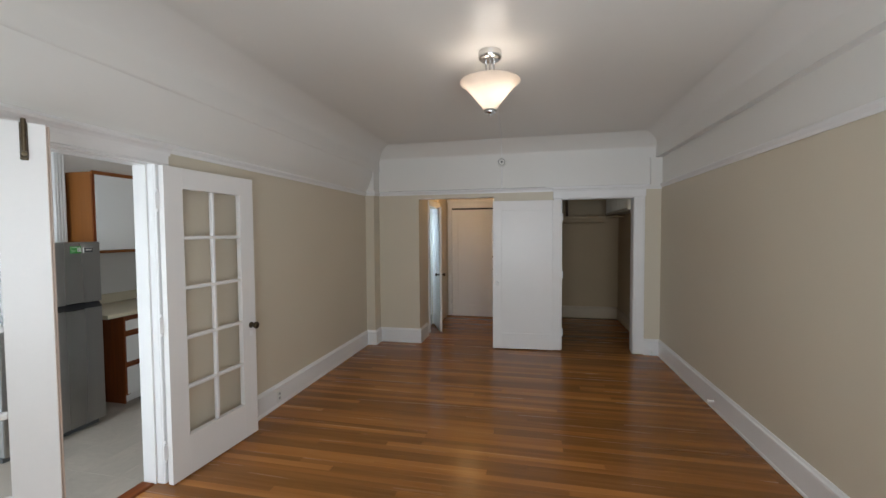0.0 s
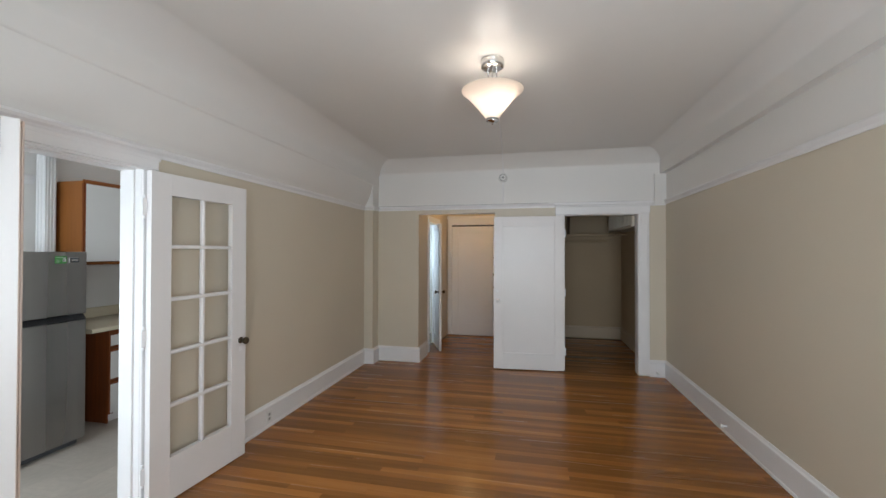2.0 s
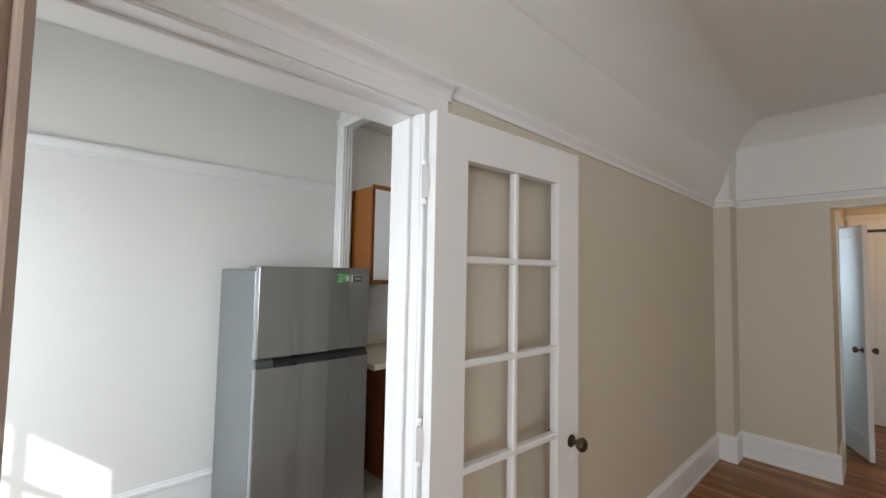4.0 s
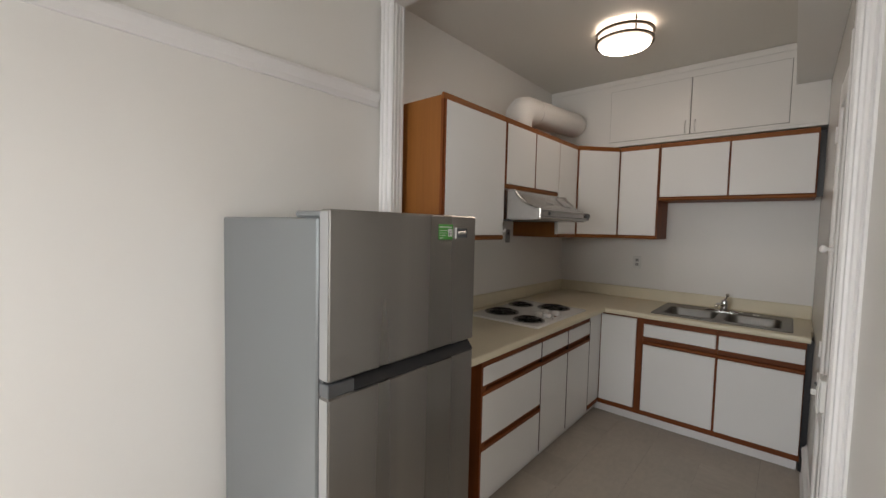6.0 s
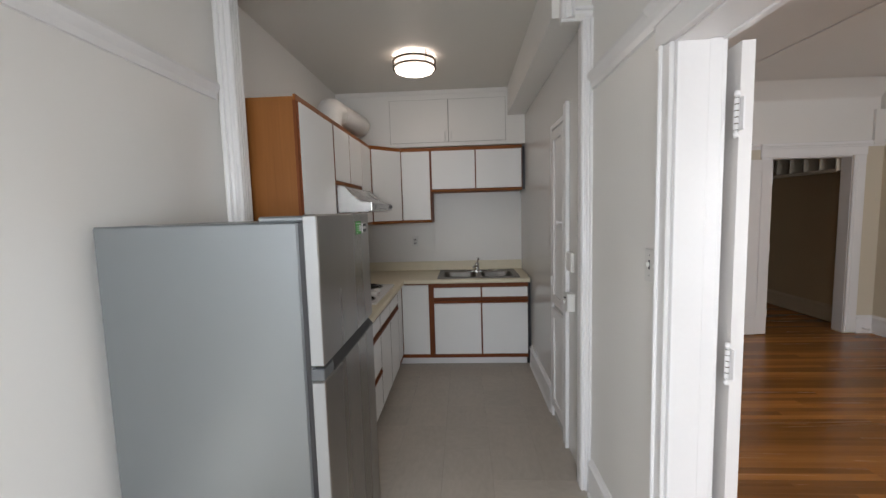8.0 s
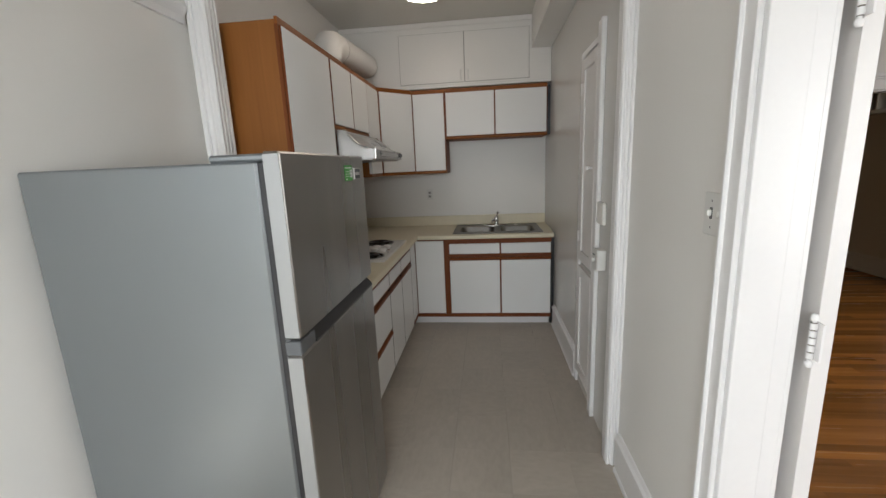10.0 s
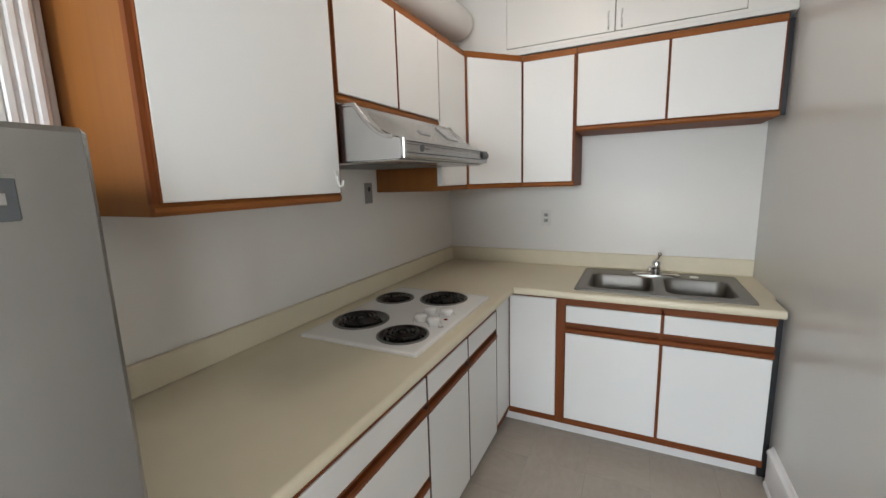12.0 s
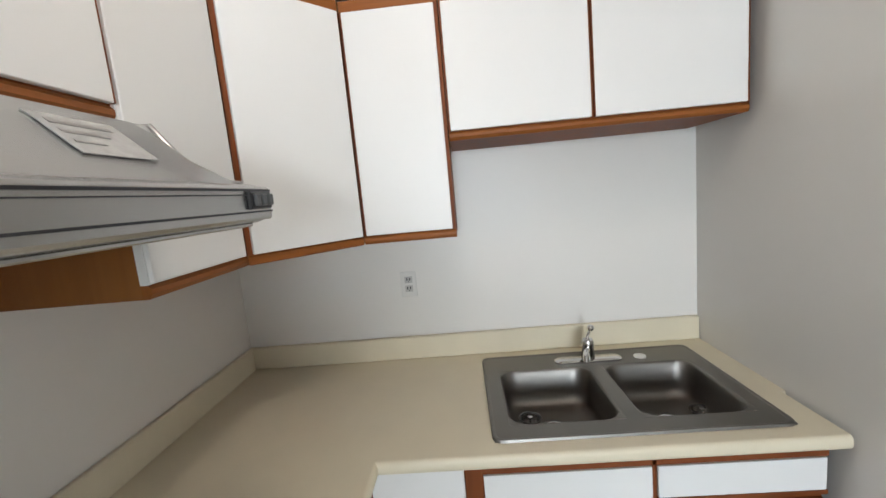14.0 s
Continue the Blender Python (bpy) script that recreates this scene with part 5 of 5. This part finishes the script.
# ---- storage loft ----
lf = thing("storage_loft", (-1.3, 5.6, 2.29), "white built-in storage loft with two doors under the ceiling", "cabinet")
part("front", boxes((WX + 0.001, 5.445, 2.30, EX - 0.001, 5.48, 2.889), (-0.27, 5.445, 2.3, -0.268, 5.48, 2.6)), KWALL, lf, "white painted front")
part("bottom", boxes((WX + 0.001, 5.48, 2.30, EX - 0.001, BY - 0.001, 2.315)), KWALL, lf)
for a, b, hx in ((-1.708, -1.085, -1.118), (-1.079, -0.475, -1.048)):
    # dark sheet behind each loft door stands for the shade in its joint
    part("door_gap_shade", boxes((a - 0.0028, 5.4438, 2.3422, b + 0.0028, 5.4456, 2.7908)), LINESHADE, lf, "dark sheet for the hairline shade round the door")
    d = part("door", boxes((a, 5.437, 2.345, b, 5.446, 2.788), r=0.002), KWALL, lf, "flat white door")
    part("handle", tube(bmesh.new(), [(hx, 5.437, 2.36), (hx, 5.42, 2.365), (hx, 5.412, 2.39), (hx, 5.412, 2.42), (hx, 5.42, 2.445), (hx, 5.437, 2.45)], 0.005, 8), PLASTIC, d, "white bow handle", smooth=True)
part("trim", boxes((WX + 0.001, 5.433, 2.842, -0.45, 5.446, 2.888), (WX + 0.001, 5.433, 2.298, EX - 0.001, 5.446, 2.322), r=0.003), KWALL, lf)

# ---- vent duct on the wall cabinets ----
vd = thing("vent_duct", (-2.08, 5.0, UT), "fat white painted vent duct lying on the wall cabinets", "duct")
pipe = [(-2.03, 4.37, 2.27), (-2.03, 4.372, 2.36), (-2.03, 4.39, 2.415), (-2.03, 4.43, 2.452), (-2.03, 4.49, 2.468)] + [(-2.03 + 0.0004 * k, 4.55 + 0.0432 * k, 2.472 + 0.003 * k) for k in range(20)]
part("pipe", tube(bmesh.new(), pipe, 0.105, 32, False), KWALL, vd, smooth=True)
part("end_cap", lathe(bmesh.new(), [(0.105, 0.0), (0.1055, 0.012), (0.102, 0.024), (0.093, 0.032), (0, 0.034)], T((-2.0224, 5.3708, 2.529)) @ Matrix.Rotation(-math.pi / 2, 4, "X"), 32), KWALL, vd, smooth=True)
part("collar", tube(bmesh.new(), [(-2.029, 4.59, 2.4752), (-2.029, 4.62, 2.4776)], 0.108, 32), KWALL, vd, smooth=True)

# ---- range hood ----
hd = thing("range_hood", (-1.95, 4.37, 1.615), "stainless steel range hood under the wall cabinet", "range hood")
Y0, Y1 = 3.978, 4.766
HP = [(WX + 0.003, 1.617), (WX + 0.003, 1.820), (-1.878, 1.820), (-1.872, 1.806)]
RIB = [(-1.805 + 0.150 * k / 8, 1.804 - 0.115 * (1 - (1 - k / 8) ** 2.0)) for k in range(9)]
HP += RIB + [(-1.640, 1.686), (-1.625, 1.680), (-1.620, 1.632), (-1.628, 1.620), (-1.640, 1.617)]
bm = bmesh.new()
prism(bm, [(x, Y0, z) for x, z in HP], (0, Y1 - Y0, 0))
part("canopy", bm, HOODST, hd, smooth=True)
for y, r in ((Y0 + 0.006, 0.009), (Y1 - 0.005, 0.006)):
    part("side_rib", tube(bmesh.new(), [(x, y, z) for x, z in HP[3:13]], r, 10), HOODST, hd, "bright rolled edge", smooth=True)
FACE = [(-1.806, 1.8045), (-1.795, 1.802), (-1.752, 1.772), (-1.705, 1.730), (-1.657, 1.690), (-1.657, 1.684), (-1.806, 1.75)]
SUNK = [FACE[0]] + [(x, 1.8035 - 0.115 * (1 - (1 - (x + 1.805) / 0.150) ** 2.0)) for x, z in FACE[1:5]] + FACE[5:]
bm = bmesh.new()
rings = [[bm.verts.new((x, y, z)) for x, z in rows] for y, rows in ((Y0 + 0.06, SUNK), (Y0 + 0.17, FACE), (Y1 - 0.06, FACE), (Y1 - 0.015, SUNK))]
for a, b in zip(rings, rings[1:]):
    for k in range(len(FACE)):
        bm.faces.new((a[k], a[(k + 1) % len(FACE)], b[(k + 1) % len(FACE)], b[k]))
bm.faces.new(rings[0])
bm.faces.new(rings[-1])
part("face_panel", bm, HOODST, hd, "raised steel face of the hood", smooth=True)
part("corner_post", tube(bmesh.new(), [(-1.614, Y0 + 0.003, 1.620), (-1.614, Y0 + 0.003, 1.684)], 0.0085, 14), CHROME, hd, "bright rounded corner", smooth=True)
part("front_band", boxes((-1.63, Y0 + 0.004, 1.622, -1.608, Y1 + 0.002, 1.680), r=0.004), HOODST, hd, "bright front band")
part("band_line", boxes((-1.609, Y0 + 0.012, 1.671, -1.6065, Y1, 1.6745), (-1.609, Y0 + 0.012, 1.635, -1.6065, Y1, 1.638), (-1.609, Y0 + 0.012, 1.664, -1.6065, Y1, 1.6655)), BLACK, hd)
part("base", boxes((WX + 0.02, Y0 + 0.012, 1.611, -1.64, Y1 - 0.012, 1.618), r=0.002), HOODST, hd)
part("lamp_lens", boxes((-1.76, 4.16, 1.610, -1.66, 4.30, 1.613), r=0.002), BLACK, hd, "dark lamp cover")
part("filter", boxes((-2.15, 4.1, 1.609, -1.8, 4.65, 1.617), r=0.002), DARKGREY, hd)
part("switch", boxes((-1.609, 4.685, 1.641, -1.601, 4.755, 1.671), r=0.002), BLACK, hd, "black switch block")
for y in (4.70, 4.722, 4.744):
    part("button", boxes((-1.602, y - 0.008, 1.646, -1.595, y + 0.008, 1.666), r=0.002), DARKGREY, hd)
part("badge", lathe(bmesh.new(), [(0, 0), (0.0135, 0), (0.0135, 0.002), (0.011, 0.0026), (0.0105, 0.002), (0, 0.002)], T((-1.6085, 4.094, 1.656)) @ Matrix.Rotation(math.pi / 2, 4, "Y"), 20), DARKGREY, hd, "dark round emblem")
part("badge_bar", boxes((-1.608, 4.11, 1.652, -1.6065, 4.15, 1.656)), DARKGREY, hd)
FILM = mat("clear_film_sticker", (0.52, 0.52, 0.51), 0.22, 0.3, vary=0.15, scale=30)
for a, b, c, d in ((4.50, 4.62, 0.28, 0.75), (4.25, 4.33, 0.62, 0.75)):
    bm = bmesh.new()
    f = lambda s: (-1.800 + 0.140 * s, float(np.interp(-1.800 + 0.140 * s, [p[0] for p in FACE[:5]], [p[1] for p in FACE[:5]])) + 0.0008)
    pts = [f(c + (d - c) * k / 4) for k in range(5)]
    prism(bm, [(x, a, z) for x, z in pts] + [(x + 0.001, a, z + 0.0012) for x, z in reversed(pts)], (0, b - a, 0))
    st = part("sticker", bm, FILM, hd, "creased clear film sticker")
    for k in range(3):
        s0 = c + (d - c) * (0.2 + 0.25 * k)
        (xa, za), (xb, zb) = f(s0), f(s0 + 0.05 - 0.012 * k)
        q = prism(bmesh.new(), [(xa, a + 0.012, za + 0.002), (xb, a + 0.012, zb + 0.002), (xb + 0.0005, a + 0.012, zb + 0.0026), (xa + 0.0005, a + 0.012, za + 0.0026)], (0, (b - a) * (0.75 - 0.2 * k), 0))
        part("print_bar", q, GREYPL, st)

# ---- kitchen ceiling lamp ----
KX, KY = -1.32, 4.5
kl = thing("flush_light", (KX, KY, 2.89), "round flush drum light with two bronze rings, switched on", "ceiling light")
part("pan", lathe(bmesh.new(), [(0, 2.889), (0.150, 2.889), (0.150, 2.868), (0, 2.868)], T((KX, KY, 0)), 36), TRIM, kl, smooth=True)
part("side_band", lathe(bmesh.new(), [(0.162, 2.868), (0.165, 2.80), (0.160, 2.782)], T((KX, KY, 0)), 40), glowing("lit_side_band", (1.0, 0.80, 0.68), 1.2), kl, "softly lit frosted side", smooth=True)
part("diffuser", lathe(bmesh.new(), [(0.160, 2.782), (0.153, 2.770), (0.122, 2.758), (0.06, 2.749), (0, 2.747)], T((KX, KY, 0)), 40), glowing("lit_diffuser", (1.0, 0.83, 0.72), 6.5), kl, "glowing frosted diffuser", smooth=True)
for z in (2.846, 2.794):
    part("ring", lathe(bmesh.new(), [(0.168, z - 0.007), (0.181, z - 0.007), (0.181, z + 0.007), (0.168, z + 0.007), (0.168, z - 0.007)], T((KX, KY, 0)), 40), BRONZE, kl, "dark bronze ring")
for k in range(3):
    a = 1.2 + k * 2.094
    part("bracket", boxes((KX + 0.175 * math.cos(a) - 0.004, KY + 0.175 * math.sin(a) - 0.004, 2.79, KX + 0.175 * math.cos(a) + 0.004, KY + 0.175 * math.sin(a) + 0.004, 2.889)), BRONZE, kl)

# ---- ironing-board cupboard on the kitchen's east wall ----
ib = thing("ironing_cupboard", (EX, 3.88, 0), "tall narrow white painted wall cupboard with two panelled doors", "cupboard")
e = EX
part("casing", boxes((e - 0.022, 3.63, 0, e, 3.715, 2.26), (e - 0.026, 3.63, 0, e - 0.02, 3.65, 2.26), r=0.004), TRIM, ib)
part("casing", boxes((e - 0.018, 4.065, 0, e, 4.11, 2.20), r=0.004), TRIM, ib)
part("casing", boxes((e - 0.016, 3.715, 2.165, e, 4.065, 2.20), r=0.003), TRIM, ib)
for nm, z0, z1 in (("upper_door", 0.90, 2.15), ("lower_door", 0.10, 0.86)):
    d = part(nm, boxes((e - 0.010, 3.722, z0, e, 4.06, z1), r=0.002), DOORW, ib)
    part("stile", boxes((e - 0.022, 3.722, z0, e - 0.010, 3.78, z1), r=0.003), DOORW, d)
    part("stile", boxes((e - 0.022, 4.0, z0, e - 0.010, 4.06, z1), r=0.003), DOORW, d)
    part("rail", boxes((e - 0.022, 3.78, z1 - 0.07, e - 0.010, 4.0, z1), r=0.003), DOORW, d)
    part("rail", boxes((e - 0.022, 3.78, z0, e - 0.010, 4.0, z0 + 0.07), r=0.003), DOORW, d)
mm = T((e - 0.022, 3.757, 1.505)) @ Matrix.Rotation(-math.pi / 2, 4, "Y")
part("knob", lathe(bmesh.new(), [(0.012, 0), (0.007, 0.004), (0.007, 0.02), (0.014, 0.026), (0.015, 0.034), (0.008, 0.04), (0, 0.041)], mm, 16), TRIM, ib, "small white knob", smooth=True)
for z in (1.06, 1.98):
    part("hinge", boxes((e - 0.028, 4.052, z - 0.035, e - 0.020, 4.072, z + 0.035), r=0.003), TRIM, ib)
sb = thing("switch_box", (e, 3.53, 1.03), "white surface-mounted switch box on the kitchen wall", "switch")
part("box", boxes((e - 0.045, 3.49, 0.965, e - 0.0005, 3.575, 1.075), r=0.004), PLASTIC, sb)
part("plate", boxes((e - 0.051, 3.485, 0.96, e - 0.045, 3.58, 1.08), r=0.003), PLASTIC, sb)
part("toggle", boxes((e - 0.066, 3.527, 1.01, e - 0.051, 3.537, 1.03), r=0.003), PLASTIC, sb)
part("toggle", boxes((e - 0.058, 3.52, 1.045, e - 0.051, 3.55, 1.05)), DARKGREY, sb)
solo("wall_block", boxes((e - 0.022, 3.515, 1.205, e - 0.0005, 3.628, 1.325), r=0.005), KWALL, "blank white wall box on the kitchen wall", "wall box")

# ---- switches and outlets ----
sw = thing("light_switch", (-0.262, 2.505, 1.385), "white double toggle switch plate on the nook wall", "switch")
part("plate", boxes((-0.2695, 2.440, 1.322, -0.2625, 2.568, 1.443), r=0.003), PLASTIC, sw)
for y in (2.482, 2.529):
    part("toggle", boxes((-0.281, y - 0.0045, 1.378, -0.2685, y + 0.0045, 1.396), r=0.003), PLASTIC, sw)
    part("toggle_slot", boxes((-0.2702, y - 0.0065, 1.369, -0.2682, y + 0.0065, 1.402)), DARKGREY, sw)
    for z in (1.345, 1.42):
        part("screw", lathe(bmesh.new(), [(0.004, 0), (0.003, 0.001), (0, 0.0012)], T((-0.2685, y, z)) @ Matrix.Rotation(-math.pi / 2, 4, "Y"), 10), DARKGREY, sw)
outlet((-1.522, BY - 0.0005, 1.255), 0, "white double outlet above the worktop")
gw = thing("cable_plate", (WX, 4.69, 1.485), "grey metal plate with a dark cable hole under the range hood", "wall plate")
part("plate", boxes((WX + 0.0005, 4.655, 1.428, WX + 0.006, 4.725, 1.542), r=0.003), GREYPL, gw)
part("hole", lathe(bmesh.new(), [(0.013, 0.0), (0.013, 0.0015), (0.008, 0.002), (0, 0.0012)], T((WX + 0.006, 4.693, 1.507)) @ Matrix.Rotation(math.pi / 2, 4, "Y"), 18), BLACK, gw, "dark cable hole", smooth=True)


# ---- floors: boards and tiles, last ----
SHIFT = Vector((0, 0, 0))
floor = solo("floor", boxes((-0.188, YS - 0.1, -0.1, 4.2, 8.45, -0.006)), GROOVE, "", "floor", kind="structure")
ORIGIN[floor.name] = Vector((0, 0, 0))
BW, UNIT = 0.0572, 0.27
BOARD = {}


def board_mesh(n):
    if n not in BOARD:
        bm = bmesh.new()
        w, l, c = BW / 2 - 0.00025, n * UNIT / 2 - 0.0003, 0.0005
        lo = [bm.verts.new((sx * l, sy * w, -0.012)) for sx, sy in ((-1, -1), (1, -1), (1, 1), (-1, 1))]
        mi = [bm.verts.new((sx * l, sy * w, -c)) for sx, sy in ((-1, -1), (1, -1), (1, 1), (-1, 1))]
        hi = [bm.verts.new((sx * (l - c), sy * (w - c), 0)) for sx, sy in ((-1, -1), (1, -1), (1, 1), (-1, 1))]
        for a, b in ((lo, mi), (mi, hi)):
            for i in range(4):
                bm.faces.new((a[i], a[(i + 1) % 4], b[(i + 1) % 4], b[i]))
        bm.faces.new(hi)
        me = bpy.data.meshes.new("board")
        bm.to_mesh(me)
        bm.free()
        me.materials.append(OAK)
        BOARD[n] = me
    return BOARD[n]


rng = random.Random(7)
verts, faces, count = [], [], 0
row, y = 0, YS + 0.06
while y < 8.4:
    u, end = -0.188, 4.1
    while u < end:
        n = min(rng.choice((4, 6, 7, 8, 9, 11, 13)) if u > -0.15 else rng.randint(1, 8), int((end - u) / UNIT) + 1)
        cx, cy = u + n * UNIT / 2, y + BW / 2
        me = board_mesh(n)
        if 2.4 < cy < 6.1 and count < 300:
            ob = new("floor_board", me)
            ob.location = (cx, cy, rng.uniform(-0.0002, 0))
            ob.parent = floor
            count += 1
        else:
            k = len(verts)
            verts += [(v.co.x + cx, v.co.y + cy, v.co.z) for v in me.vertices]
            faces += [[i + k for i in p.vertices] for p in me.polygons]
        u += n * UNIT
    y += BW
me = bpy.data.meshes.new("floor_boards_rest")
me.from_pydata(verts, [], faces)
me.materials.append(OAK)
rest = tagged(new("floor_boards_rest", me), kind="stuff")
rest.parent = floor
solo("threshold", boxes((-0.272, 0.838, -0.01, -0.17, 2.380, 0.012), r=0.008), BROWNH, "brown wooden threshold strip in the doorway", "threshold", kind="structure")
kfloor = solo("floor_kitchen", boxes((-2.45, YN - 0.15, -0.1, -0.188, 5.95, -0.0015)), VGAP, "", "floor", kind="structure")
TS = 0.305
tm = bpy.data.meshes.new("tile")
bm = boxes((-TS / 2 + 0.0007, -TS / 2 + 0.0001, -0.004, TS / 2 - 0.0007, TS / 2 - 0.0001, 0))
bm.to_mesh(tm)
bm.free()
tm.materials.append(VINYL)
for i in range(7):
    for j in range(21):
        ob = new("tile", tm)
        ob.location = (-2.172 + TS * i, YN + TS * j, rng.uniform(-0.0002, 0.0))
        ob.rotation_euler.z = rng.choice((0, math.pi / 2, math.pi))
        ob.parent = kfloor
solo("floor_bath", boxes((-1.0, 6.1, -0.1, 0.52, 8.2, 0.004)), VINYL, "", "floor", kind="structure")
solo("ground", boxes((-300, -300, -4.2, 300, 300, -4.0)), GROUND, "", "ground", kind="structure")
